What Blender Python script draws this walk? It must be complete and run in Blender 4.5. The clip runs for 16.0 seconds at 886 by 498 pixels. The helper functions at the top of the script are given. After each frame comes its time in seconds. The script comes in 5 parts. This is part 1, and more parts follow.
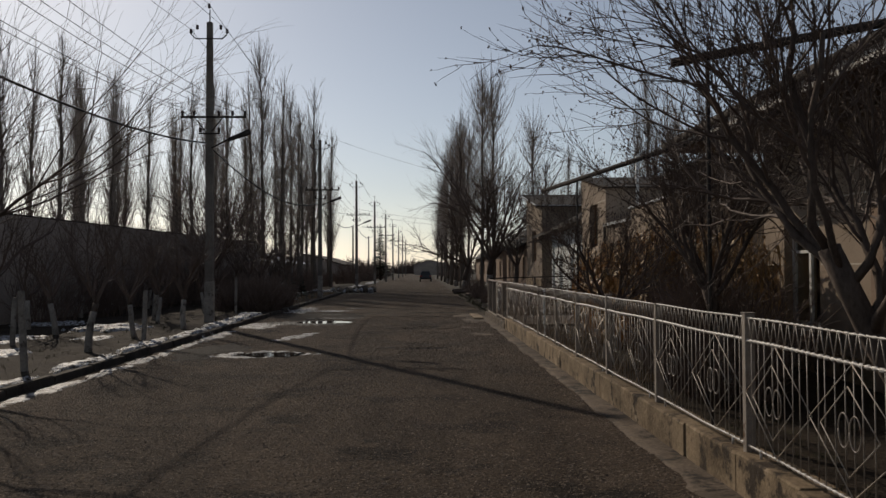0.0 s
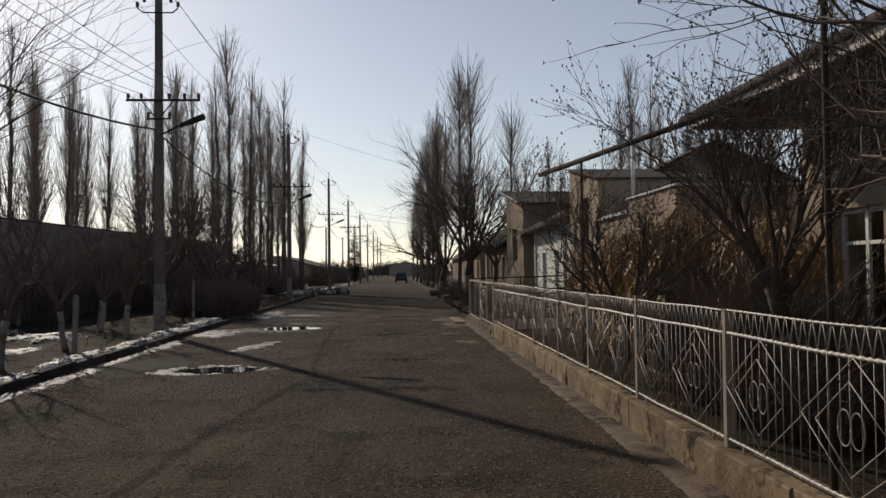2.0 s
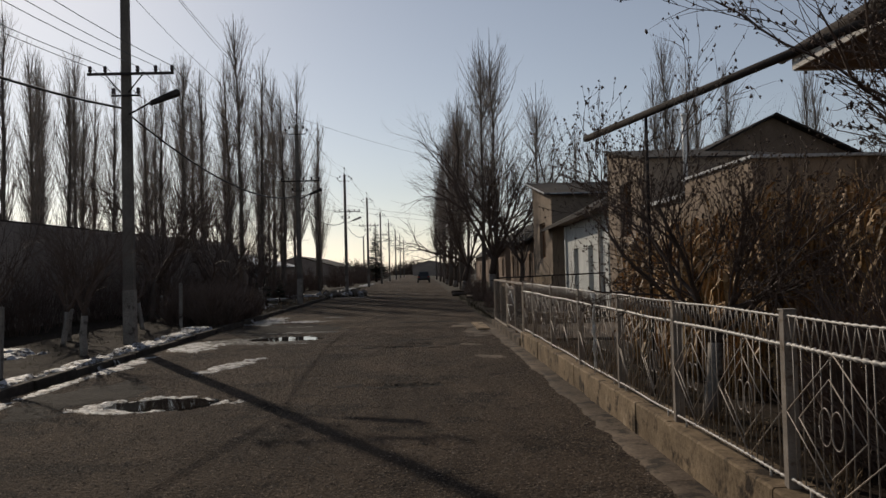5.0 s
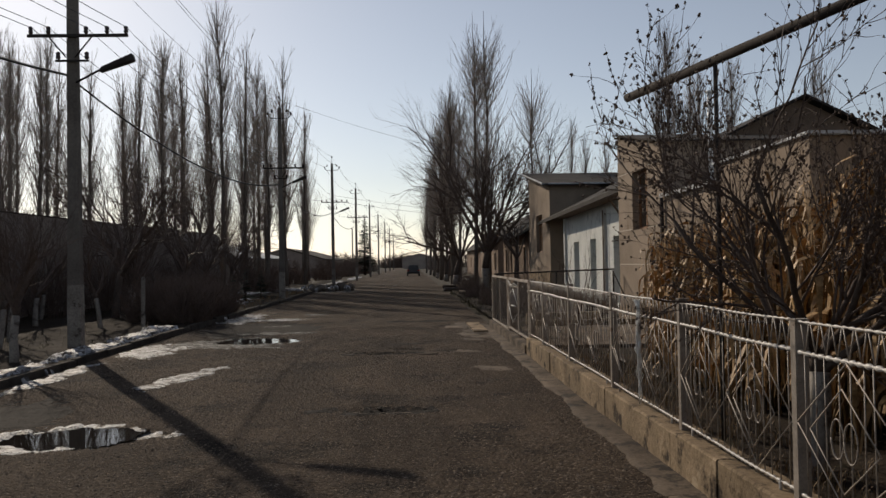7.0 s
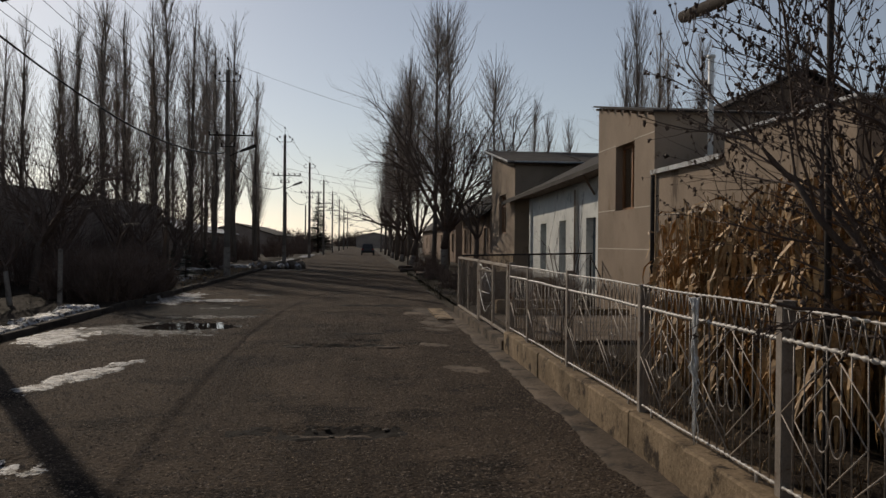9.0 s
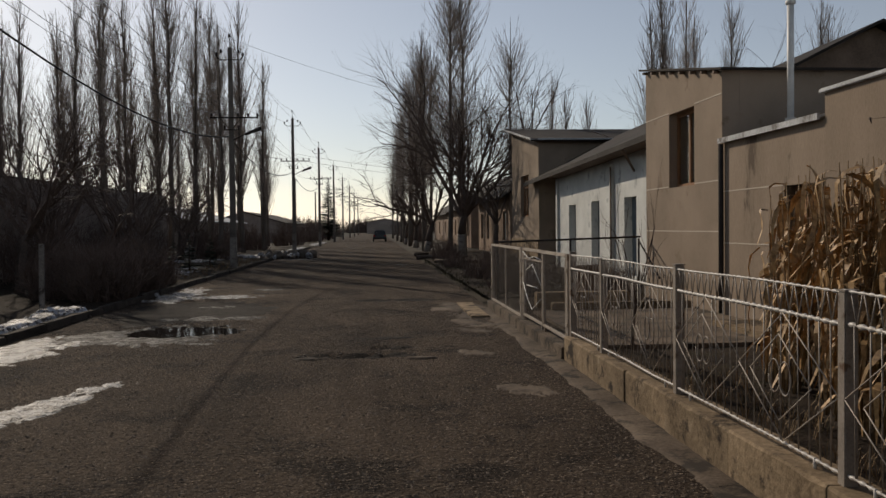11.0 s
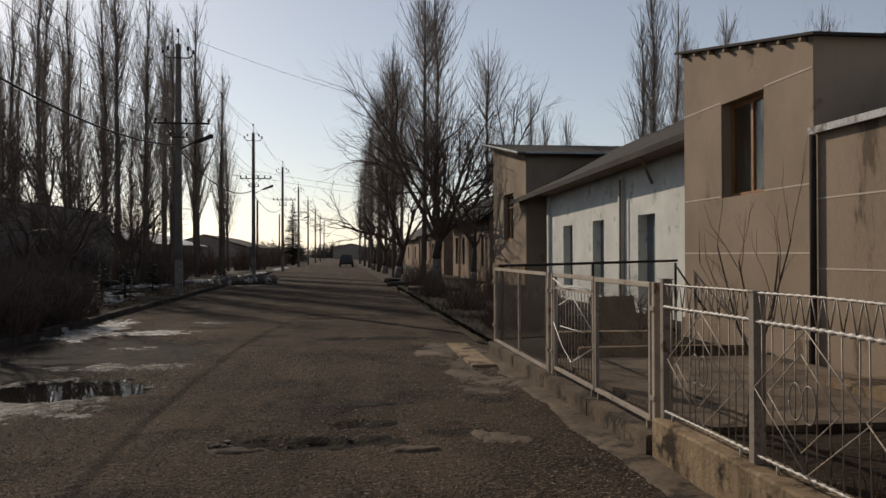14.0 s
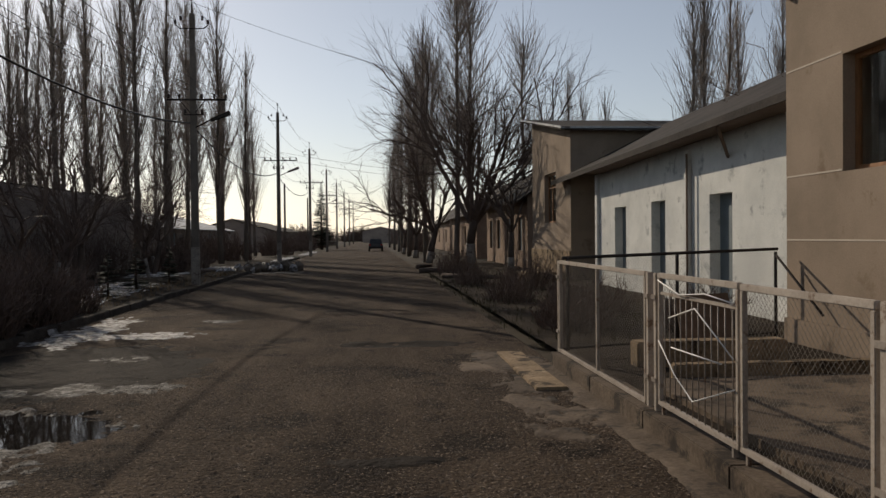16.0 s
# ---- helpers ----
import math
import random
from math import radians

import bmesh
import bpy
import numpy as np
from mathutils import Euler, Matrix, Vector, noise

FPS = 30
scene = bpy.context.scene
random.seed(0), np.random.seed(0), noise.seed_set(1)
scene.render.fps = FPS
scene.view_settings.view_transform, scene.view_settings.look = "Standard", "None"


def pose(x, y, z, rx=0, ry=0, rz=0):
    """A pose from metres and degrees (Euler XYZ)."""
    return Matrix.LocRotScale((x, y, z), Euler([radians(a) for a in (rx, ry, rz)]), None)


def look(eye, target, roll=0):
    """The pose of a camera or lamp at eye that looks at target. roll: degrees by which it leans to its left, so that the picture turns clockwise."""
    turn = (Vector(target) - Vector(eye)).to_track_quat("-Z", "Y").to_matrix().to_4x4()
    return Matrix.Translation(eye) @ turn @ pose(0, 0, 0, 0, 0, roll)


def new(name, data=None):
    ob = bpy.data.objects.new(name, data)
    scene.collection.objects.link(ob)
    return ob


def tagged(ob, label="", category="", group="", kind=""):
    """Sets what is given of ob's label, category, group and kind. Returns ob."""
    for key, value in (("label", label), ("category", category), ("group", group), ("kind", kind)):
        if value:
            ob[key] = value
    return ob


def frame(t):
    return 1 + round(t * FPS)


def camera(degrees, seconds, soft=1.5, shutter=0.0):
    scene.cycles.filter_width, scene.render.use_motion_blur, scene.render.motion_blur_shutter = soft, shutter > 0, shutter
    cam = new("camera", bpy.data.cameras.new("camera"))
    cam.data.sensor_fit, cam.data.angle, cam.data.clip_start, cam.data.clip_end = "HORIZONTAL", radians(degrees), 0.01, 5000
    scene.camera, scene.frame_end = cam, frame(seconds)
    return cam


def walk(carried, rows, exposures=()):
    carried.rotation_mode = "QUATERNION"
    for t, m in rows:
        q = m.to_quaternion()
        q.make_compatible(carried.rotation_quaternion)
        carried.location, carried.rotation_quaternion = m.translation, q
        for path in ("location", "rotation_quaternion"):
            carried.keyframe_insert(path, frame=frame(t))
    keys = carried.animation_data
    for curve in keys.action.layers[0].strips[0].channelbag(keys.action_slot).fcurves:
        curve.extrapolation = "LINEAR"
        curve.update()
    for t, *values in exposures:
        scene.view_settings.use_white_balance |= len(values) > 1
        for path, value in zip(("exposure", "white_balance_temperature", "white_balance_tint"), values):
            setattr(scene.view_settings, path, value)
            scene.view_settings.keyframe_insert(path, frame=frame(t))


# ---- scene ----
cam = camera(56.5, 16.0)
PATH = [
    (0, (-0.267, 0.701, 1.715), (-0.213, 2.7, 1.764), -0.3),
    (0.5, (-0.217, 1.209, 1.701), (-0.011, 3.196, 1.78), -0.3),
    (1, (-0.239, 1.841, 1.689), (0.101, 3.81, 1.766), 0.3),
    (1.5, (-0.227, 2.501, 1.678), (0.066, 4.479, 1.742), -1.2),
    (2, (-0.277, 3.197, 1.663), (-0.163, 5.193, 1.715), -0.7),
    (2.5, (-0.287, 3.788, 1.695), (-0.174, 5.785, 1.733), -2.9),
    (3, (-0.296, 4.356, 1.709), (-0.336, 6.355, 1.764), -1.9),
    (3.5, (-0.181, 4.874, 1.656), (-0.381, 6.863, 1.721), -1.7),
    (4, (-0.099, 5.488, 1.665), (-0.399, 7.464, 1.73), -0.9),
    (4.5, (-0.046, 6.112, 1.625), (-0.161, 8.108, 1.665), -0.7),
    (5, (0.052, 6.75, 1.66), (0.107, 8.748, 1.71), -1.5),
    (7.5, (0.036, 9.805, 1.696), (0.124, 11.803, 1.713), -0.8),
    (8, (0.021, 10.418, 1.676), (0.128, 12.415, 1.661), -0.3),
    (8.5, (0.011, 10.963, 1.669), (0.155, 12.957, 1.663), 0.3),
    (9, (-0.031, 11.522, 1.667), (0.159, 13.513, 1.652), 0.5),
    (11.5, (-0.244, 14.574, 1.695), (-0.083, 16.567, 1.641), -0.8),
    (12, (-0.205, 15.27, 1.645), (-0.05, 17.263, 1.611), 0.5),
    (12.5, (-0.216, 15.953, 1.631), (0.047, 17.936, 1.605), -0.0),
    (13, (-0.195, 16.651, 1.658), (0.059, 18.635, 1.648), 0.4),
    (13.5, (-0.245, 17.316, 1.658), (0.036, 19.296, 1.642), -0.2),
    (14, (-0.239, 17.954, 1.572), (0.007, 19.939, 1.583), -0.2),
    (14.5, (-0.279, 18.613, 1.64), (-0.103, 20.605, 1.615), -0.8),
    (15, (-0.237, 19.276, 1.65), (-0.1, 21.271, 1.61), -1.7),
    (15.5, (-0.094, 19.888, 1.582), (0.007, 21.885, 1.556), -0.3),
    (16, (-0.202, 20.5, 1.668), (-0.027, 22.492, 1.637), -0.6),
]
walk(cam, [(t, look(e, g, r)) for t, e, g, r in PATH], [(0, 0.05, 6480, 12), (0.7, 0.3, 6500, 12), (1.0, 0.35, 6540, 12), (1.5, 0.55, 6560, 12), (2.4, 0.24, 6550, 12), (3.0, 0.3, 6530, 12), (3.6, -0.1, 6480, 12), (4.5, -0.08, 6480, 12), (5.0, 0.1, 6500, 12), (7.4, 0.35, 6550, 12), (8.2, 0.07, 6550, 12), (9, 0.05, 6530, 12), (11.5, 0.28, 6640, 12), (13, 0.42, 6680, 12), (14.2, 0.35, 6680, 12), (15.5, 0.2, 6680, 12), (16, 0.33, 6680, 12)])

# ---- light ----
SUN_AZ, SUN_EL = 28.3, 27.0          # degrees to the left of the street, degrees up
world = bpy.data.worlds.new("sky")
scene.world = world
world.use_nodes = True
_n = world.node_tree.nodes
_sky = _n.new("ShaderNodeTexSky")
_sky.sky_type = "NISHITA"
_sky.sun_disc = False
_sky.sun_elevation, _sky.sun_rotation = radians(SUN_EL), radians(-SUN_AZ)
_sky.air_density, _sky.dust_density, _sky.ozone_density = 0.95, 0.4, 1.0
_n["Background"].inputs["Strength"].default_value = 0.067
_haze = _n.new("ShaderNodeHueSaturation")
_haze.inputs["Saturation"].default_value = 0.62        # thin winter haze
world.node_tree.links.new(_sky.outputs[0], _haze.inputs["Color"])
world.node_tree.links.new(_haze.outputs[0], _n["Background"].inputs["Color"])
sun = new("sun", bpy.data.lights.new("sun", "SUN"))
sun.data.energy, sun.data.angle, sun.data.color = 2.5, radians(0.55), (1.0, 0.88, 0.71)
_a, _e = radians(SUN_AZ), radians(SUN_EL)
sun.matrix_world = look((0, 0, 30), Vector((0, 0, 30)) - Vector((-math.sin(_a) * math.cos(_e), math.cos(_a) * math.cos(_e), math.sin(_e))))

# ---- materials ----


def material(name, low, high, scale=3.0, fine=40.0, rough=0.85, bump=0.25, metal=0.0, per_piece=0.0, spots=None, stretch=(1, 1, 1), bump_distance=0.01, speck=None, gloss=0.35, big_stretch=None, island=0.0, pits=None):
    """A surface of two colours mixed by large and fine noise, with relief; spots: (colour, scale, threshold) of stains."""
    m = bpy.data.materials.new(name)
    m.use_nodes = True
    t, L = m.node_tree, m.node_tree.links
    b = t.nodes["Principled BSDF"]
    co = t.nodes.new("ShaderNodeTexCoord")
    mp = t.nodes.new("ShaderNodeMapping")
    mp.inputs["Scale"].default_value = stretch
    geo = t.nodes.new("ShaderNodeNewGeometry")
    L.new(geo.outputs["Position"], mp.inputs["Vector"])
    big, small = t.nodes.new("ShaderNodeTexNoise"), t.nodes.new("ShaderNodeTexNoise")
    for nd, sc, det in ((big, scale, 5), (small, fine, 4)):
        nd.inputs["Scale"].default_value, nd.inputs["Detail"].default_value = sc, det
        nd.inputs["Roughness"].default_value = 0.62
        L.new(mp.outputs[0], nd.inputs["Vector"])
    if big_stretch:
        mb = t.nodes.new("ShaderNodeMapping")
        mb.inputs["Scale"].default_value = big_stretch
        L.new(geo.outputs["Position"], mb.inputs["Vector"])
        L.new(mb.outputs[0], big.inputs["Vector"])
    add = t.nodes.new("ShaderNodeMath")
    add.operation = "MULTIPLY_ADD"
    add.inputs[1].default_value = 0.6
    L.new(big.outputs["Fac"], add.inputs[0])
    half = t.nodes.new("ShaderNodeMath")
    half.operation = "MULTIPLY"
    half.inputs[1].default_value = 0.4
    L.new(small.outputs["Fac"], half.inputs[0])
    L.new(half.outputs[0], add.inputs[2])
    ramp = t.nodes.new("ShaderNodeValToRGB")
    ramp.color_ramp.elements[0].position, ramp.color_ramp.elements[1].position = 0.36, 0.64
    ramp.color_ramp.elements[0].color, ramp.color_ramp.elements[1].color = (*low, 1), (*high, 1)
    L.new(add.outputs[0], ramp.inputs[0])
    colour = ramp.outputs[0]
    for spots in [s for s in (spots, speck, pits) if s]:
        sp = t.nodes.new("ShaderNodeTexNoise")
        sp.inputs["Scale"].default_value, sp.inputs["Detail"].default_value = spots[1], 6
        sp.inputs["Roughness"].default_value = 0.7
        L.new(mp.outputs[0], sp.inputs["Vector"])
        cut = t.nodes.new("ShaderNodeMapRange")
        cut.inputs["From Min"].default_value, cut.inputs["From Max"].default_value = spots[2], spots[2] + 0.08
        L.new(sp.outputs["Fac"], cut.inputs["Value"])
        mx = t.nodes.new("ShaderNodeMix")
        mx.data_type = "RGBA"
        L.new(cut.outputs[0], mx.inputs["Factor"])
        L.new(colour, mx.inputs["A"])
        mx.inputs["B"].default_value = (*spots[0], 1)
        colour = mx.outputs["Result"]
    if per_piece:
        oi = t.nodes.new("ShaderNodeObjectInfo")
        hv = t.nodes.new("ShaderNodeHueSaturation")
        mr = t.nodes.new("ShaderNodeMapRange")
        mr.inputs["To Min"].default_value, mr.inputs["To Max"].default_value = 1 - per_piece, 1 + per_piece
        L.new(oi.outputs["Random"], mr.inputs["Value"])
        L.new(mr.outputs[0], hv.inputs["Value"])
        L.new(colour, hv.inputs["Color"])
        colour = hv.outputs["Color"]
    if island:
        hi = t.nodes.new("ShaderNodeHueSaturation")
        mi = t.nodes.new("ShaderNodeMapRange")
        mi.inputs["To Min"].default_value, mi.inputs["To Max"].default_value = 1 - island, 1 + island
        L.new(geo.outputs["Random Per Island"], mi.inputs["Value"])
        L.new(mi.outputs[0], hi.inputs["Value"])
        L.new(colour, hi.inputs["Color"])
        colour = hi.outputs["Color"]
    L.new(colour, b.inputs["Base Color"])
    b.inputs["Roughness"].default_value, b.inputs["Metallic"].default_value = rough, metal
    b.inputs["Specular IOR Level"].default_value = gloss
    if bump:
        bp = t.nodes.new("ShaderNodeBump")
        bp.inputs["Strength"].default_value, bp.inputs["Distance"].default_value = bump, bump_distance
        L.new(add.outputs[0], bp.inputs["Height"])
        L.new(bp.outputs[0], b.inputs["Normal"])
    return m


ROAD = material("road_gravel_asphalt", (0.0215, 0.0142, 0.0095), (0.098, 0.071, 0.05), 0.8, 22, 0.95, 1.0, bump_distance=0.16, spots=((0.019, 0.0135, 0.0098), 0.8, 0.53), speck=((0.24, 0.185, 0.135), 34, 0.56), pits=((0.012, 0.0088, 0.0066), 24, 0.565), gloss=0.08, big_stretch=(1, 0.4, 1))
EARTH = material("bare_earth", (0.016, 0.0115, 0.0085), (0.046, 0.034, 0.024), 0.8, 12, 0.95, 1.0, bump_distance=0.12, spots=((0.034, 0.03, 0.016), 1.6, 0.58), speck=((0.055, 0.042, 0.027), 22, 0.63), gloss=0.08)
FIELD = material("winter_ground", (0.03, 0.025, 0.018), (0.07, 0.058, 0.043), 0.05, 2.0, 0.95, 0.3, gloss=0.1)
MUD = material("wet_mud", (0.009, 0.0068, 0.0055), (0.022, 0.0165, 0.0125), 2.5, 16, 0.9, 1.0, bump_distance=0.08, gloss=0.08)
CONCRETE = material("worn_concrete", (0.11, 0.078, 0.047), (0.3, 0.22, 0.138), 1.6, 24, 0.92, 0.9, per_piece=0.15, bump_distance=0.03, spots=((0.04, 0.029, 0.02), 2.4, 0.53), speck=((0.33, 0.255, 0.17), 3.2, 0.6), gloss=0.15)
SLAB = material("paving_concrete", (0.055, 0.04, 0.029), (0.16, 0.122, 0.088), 1.3, 30, 0.92, 0.8, per_piece=0.2, spots=((0.035, 0.028, 0.022), 2.2, 0.52), gloss=0.15)
TAN = material("tan_render", (0.205, 0.159, 0.117), (0.31, 0.24, 0.18), 0.7, 60, 0.92, 0.35, spots=((0.185, 0.132, 0.09), 1.1, 0.6), gloss=0.15)
TAN_OLD = material("stained_tan_render", (0.205, 0.157, 0.114), (0.31, 0.24, 0.18), 0.8, 50, 0.92, 0.4, stretch=(1, 1, 0.3), spots=((0.11, 0.082, 0.06), 1.5, 0.55), gloss=0.15)
BRICKISH = material("weathered_brick_render", (0.16, 0.11, 0.08), (0.28, 0.2, 0.145), 1.5, 40, 0.92, 0.4, gloss=0.15)
WHITEWASH = material("blue_white_wash", (0.48, 0.49, 0.47), (0.7, 0.7, 0.66), 0.9, 35, 0.9, 0.3, spots=((0.34, 0.35, 0.34), 1.7, 0.58), gloss=0.15)
SEAM = material("pale_joint_line", (0.42, 0.36, 0.29), (0.52, 0.45, 0.37), 4, 40, 0.9, 0.1)
DARKWALL = material("dark_clay_wall", (0.19, 0.156, 0.135), (0.34, 0.285, 0.245), 0.5, 14, 0.95, 0.5, gloss=0.1)
ROOF_DARK = material("old_slate_sheet", (0.02, 0.017, 0.0155), (0.05, 0.042, 0.037), 0.9, 16, 0.9, 0.4, gloss=0.15)
ROOF_PALE = material("snow_dusted_sheet", (0.25, 0.25, 0.25), (0.6, 0.61, 0.62), 1.6, 22, 0.7, 0.3, spots=((0.12, 0.105, 0.095), 1.3, 0.55))
FASCIA = material("white_fascia_board", (0.42, 0.39, 0.35), (0.6, 0.56, 0.5), 1.5, 20, 0.75, 0.2, per_piece=0.1)
SOFFIT = material("brown_soffit_board", (0.11, 0.075, 0.052), (0.2, 0.14, 0.1), 2, 24, 0.8, 0.25, stretch=(1, 6, 1))
WOOD = material("varnished_window_wood", (0.17, 0.075, 0.03), (0.32, 0.155, 0.065), 4, 40, 0.5, 0.2, stretch=(6, 6, 1))
WHITE_FRAME = material("white_painted_frame", (0.5, 0.49, 0.46), (0.7, 0.69, 0.66), 3, 30, 0.5, 0.1)
BLUE_PAINT = material("faded_blue_paint", (0.1, 0.125, 0.135), (0.17, 0.2, 0.21), 2, 30, 0.6, 0.2)
GREY_STEEL = material("grey_painted_steel", (0.17, 0.142, 0.118), (0.32, 0.275, 0.23), 5, 60, 0.5, 0.25, spots=((0.1, 0.055, 0.03), 7, 0.58))
PALE_STEEL = material("cream_painted_steel", (0.27, 0.228, 0.185), (0.43, 0.37, 0.31), 4, 50, 0.6, 0.2, gloss=0.25, spots=((0.14, 0.08, 0.045), 6, 0.58))
RAIL_STEEL = material("white_painted_twisted_steel", (0.34, 0.31, 0.275), (0.55, 0.515, 0.465), 6, 60, 0.45, 0.2, gloss=0.4, spots=((0.16, 0.1, 0.06), 14, 0.6))
KERBSTONE = material("dark_kerb_concrete", (0.028, 0.023, 0.019), (0.085, 0.071, 0.059), 2.5, 30, 0.92, 0.6, per_piece=0.25, gloss=0.1)
WIRE = material("galvanised_wire", (0.11, 0.096, 0.08), (0.19, 0.17, 0.145), 8, 60, 0.5, 0.0)
PIPE = material("dark_iron_pipe", (0.03, 0.026, 0.024), (0.065, 0.056, 0.05), 3, 40, 0.9, 0.2, gloss=0.08)
CABLE = material("black_cable", (0.012, 0.012, 0.013), (0.03, 0.03, 0.03), 3, 40, 0.6, 0.0)
POLE = material("old_concrete_pole", (0.1, 0.086, 0.074), (0.19, 0.165, 0.14), 1.5, 25, 0.9, 0.3, gloss=0.15)
LIME = material("limewashed_bark", (0.15, 0.13, 0.112), (0.3, 0.27, 0.235), 3, 24, 0.9, 0.5, spots=((0.08, 0.066, 0.055), 5, 0.55), gloss=0.15)
PORCELAIN = material("brown_porcelain", (0.03, 0.02, 0.018), (0.07, 0.05, 0.045), 8, 60, 0.25, 0.0)
BARK = material("fruit_bark", (0.05, 0.037, 0.03), (0.13, 0.1, 0.082), 5, 50, 0.92, 0.6, stretch=(1, 1, 0.4), gloss=0.15)
TWIG = material("bare_twigs", (0.065, 0.045, 0.036), (0.15, 0.11, 0.088), 2, 20, 0.75, 0.0, gloss=0.2)
POPLAR_BARK = material("poplar_bark", (0.08, 0.067, 0.055), (0.18, 0.15, 0.125), 3, 30, 0.9, 0.3, stretch=(1, 1, 0.3), gloss=0.15)
POPLAR_TWIG = material("poplar_twigs", (0.2, 0.165, 0.138), (0.36, 0.3, 0.252), 1, 20, 0.8, 0.0, gloss=0.15)
BUSH = material("dark_brush", (0.085, 0.062, 0.051), (0.19, 0.14, 0.115), 2, 20, 0.9, 0.0, gloss=0.1)
CORN = material("dry_corn_leaf", (0.12, 0.064, 0.026), (0.56, 0.35, 0.15), 4.5, 30, 0.6, 0.15, per_piece=0.12)
STALK = material("dry_corn_stalk", (0.14, 0.08, 0.034), (0.3, 0.2, 0.095), 4, 40, 0.7, 0.2)
GRASS = material("dull_grass", (0.03, 0.03, 0.014), (0.08, 0.07, 0.035), 3, 30, 0.9, 0.0, gloss=0.1)
CONIFER = material("conifer_needles", (0.015, 0.022, 0.014), (0.04, 0.052, 0.032), 3, 30, 0.85, 0.0)
SNOW = material("old_snow", (0.24, 0.24, 0.24), (0.58, 0.59, 0.62), 3, 26, 0.6, 1.0, bump_distance=0.08, spots=((0.06, 0.048, 0.038), 7.0, 0.46))
ICE = material("grey_ice", (0.06, 0.054, 0.048), (0.22, 0.212, 0.2), 2.5, 20, 0.75, 1.0, spots=((0.02, 0.0155, 0.012), 4.5, 0.44), bump_distance=0.12, gloss=0.15)
PALE_ICE = material("white_slush_ice", (0.16, 0.155, 0.15), (0.5, 0.5, 0.5), 2.5, 20, 0.6, 1.0, spots=((0.04, 0.032, 0.026), 5.0, 0.47), bump_distance=0.1, gloss=0.25)
TEXTILE = material("white_plastic_sheet", (0.5, 0.48, 0.45), (0.7, 0.69, 0.66), 8, 60, 0.5, 0.3)
CARPAINT = material("dark_car_paint", (0.03, 0.032, 0.036), (0.05, 0.052, 0.056), 2, 30, 0.3, 0.0, metal=0.3)
RUBBER = material("tyre_rubber", (0.012, 0.012, 0.012), (0.025, 0.025, 0.025), 5, 60, 0.85, 0.1)
STONE = material("broken_stone", (0.06, 0.05, 0.041), (0.19, 0.16, 0.13), 12, 60, 0.92, 0.4, per_piece=0.25, gloss=0.15)
GRAVEL = material("road_gravel", (0.07, 0.053, 0.039), (0.22, 0.17, 0.125), 12, 60, 0.8, 0.0, island=0.7, gloss=0.2)
# near-black colour standing in for the shade of unlit rooms
INSIDE = material("painted_room_shade", (0.03, 0.026, 0.023), (0.06, 0.052, 0.046), 1, 10, 0.9, 0.0)
REDLENS = material("red_lamp_lens", (0.25, 0.015, 0.012), (0.35, 0.03, 0.02), 4, 30, 0.25, 0.0)


def clear(name, colour, rough, ior=1.45, glass=False):
    m = bpy.data.materials.new(name)
    m.use_nodes = True
    b = m.node_tree.nodes["Principled BSDF"]
    b.inputs["Base Color"].default_value, b.inputs["Roughness"].default_value = (*colour, 1), rough
    b.inputs["IOR"].default_value = ior
    if glass:
        b.inputs["Transmission Weight"].default_value = 1.0
    return m


GLASS = clear("window_glass", (0.85, 0.9, 0.9), 0.03, 1.45, True)
WATER = clear("puddle_water", (0.012, 0.01, 0.008), 0.03, 1.33)

# ---- building blocks ----


def mesh_of(bm, name, mat, smooth=False):
    me = bpy.data.meshes.new(name)
    bm.to_mesh(me)
    bm.free()
    me.materials.append(mat)
    if smooth:
        me.polygons.foreach_set("use_smooth", [True] * len(me.polygons))
    return me


def thing(name, label, category, at=(0, 0, 0), group="", kind=""):
    """An Empty at a thing's base, which parents its parts."""
    ob = new(name)
    ob.location = at
    ob.empty_display_size = 0.2
    return tagged(ob, label, category, group, kind)


def part(name, data, mat=None, parent=None, label="", at=None, smooth=False):
    """One mesh object, from a bmesh or a mesh, under a thing or a part."""
    me = mesh_of(data, name, mat, smooth) if isinstance(data, bmesh.types.BMesh) else data
    ob = new(name, me)
    if parent:
        ob.parent = parent
    if at is not None:
        ob.matrix_basis = at if isinstance(at, Matrix) else Matrix.Translation(at)
    return tagged(ob, label)


def solid(name, data, mat, label, category, kind="structure", group="", smooth=False, at=None):
    ob = part(name, data, mat, None, label, at, smooth)
    return tagged(ob, label, category, group, kind)


def box(bm, x0, x1, y0, y1, z0, z1):
    v = [bm.verts.new(p) for p in ((x0, y0, z0), (x1, y0, z0), (x1, y1, z0), (x0, y1, z0), (x0, y0, z1), (x1, y0, z1), (x1, y1, z1), (x0, y1, z1))]
    for f in ((3, 2, 1, 0), (4, 5, 6, 7), (0, 1, 5, 4), (1, 2, 6, 5), (2, 3, 7, 6), (3, 0, 4, 7)):
        bm.faces.new([v[i] for i in f])
    return v


def boxes(*dims, bevel=0.0):
    bm = bmesh.new()
    for d in dims:
        box(bm, *d)
    if bevel:
        bmesh.ops.bevel(bm, geom=bm.edges[:], offset=bevel, segments=2, affect="EDGES")
    return bm


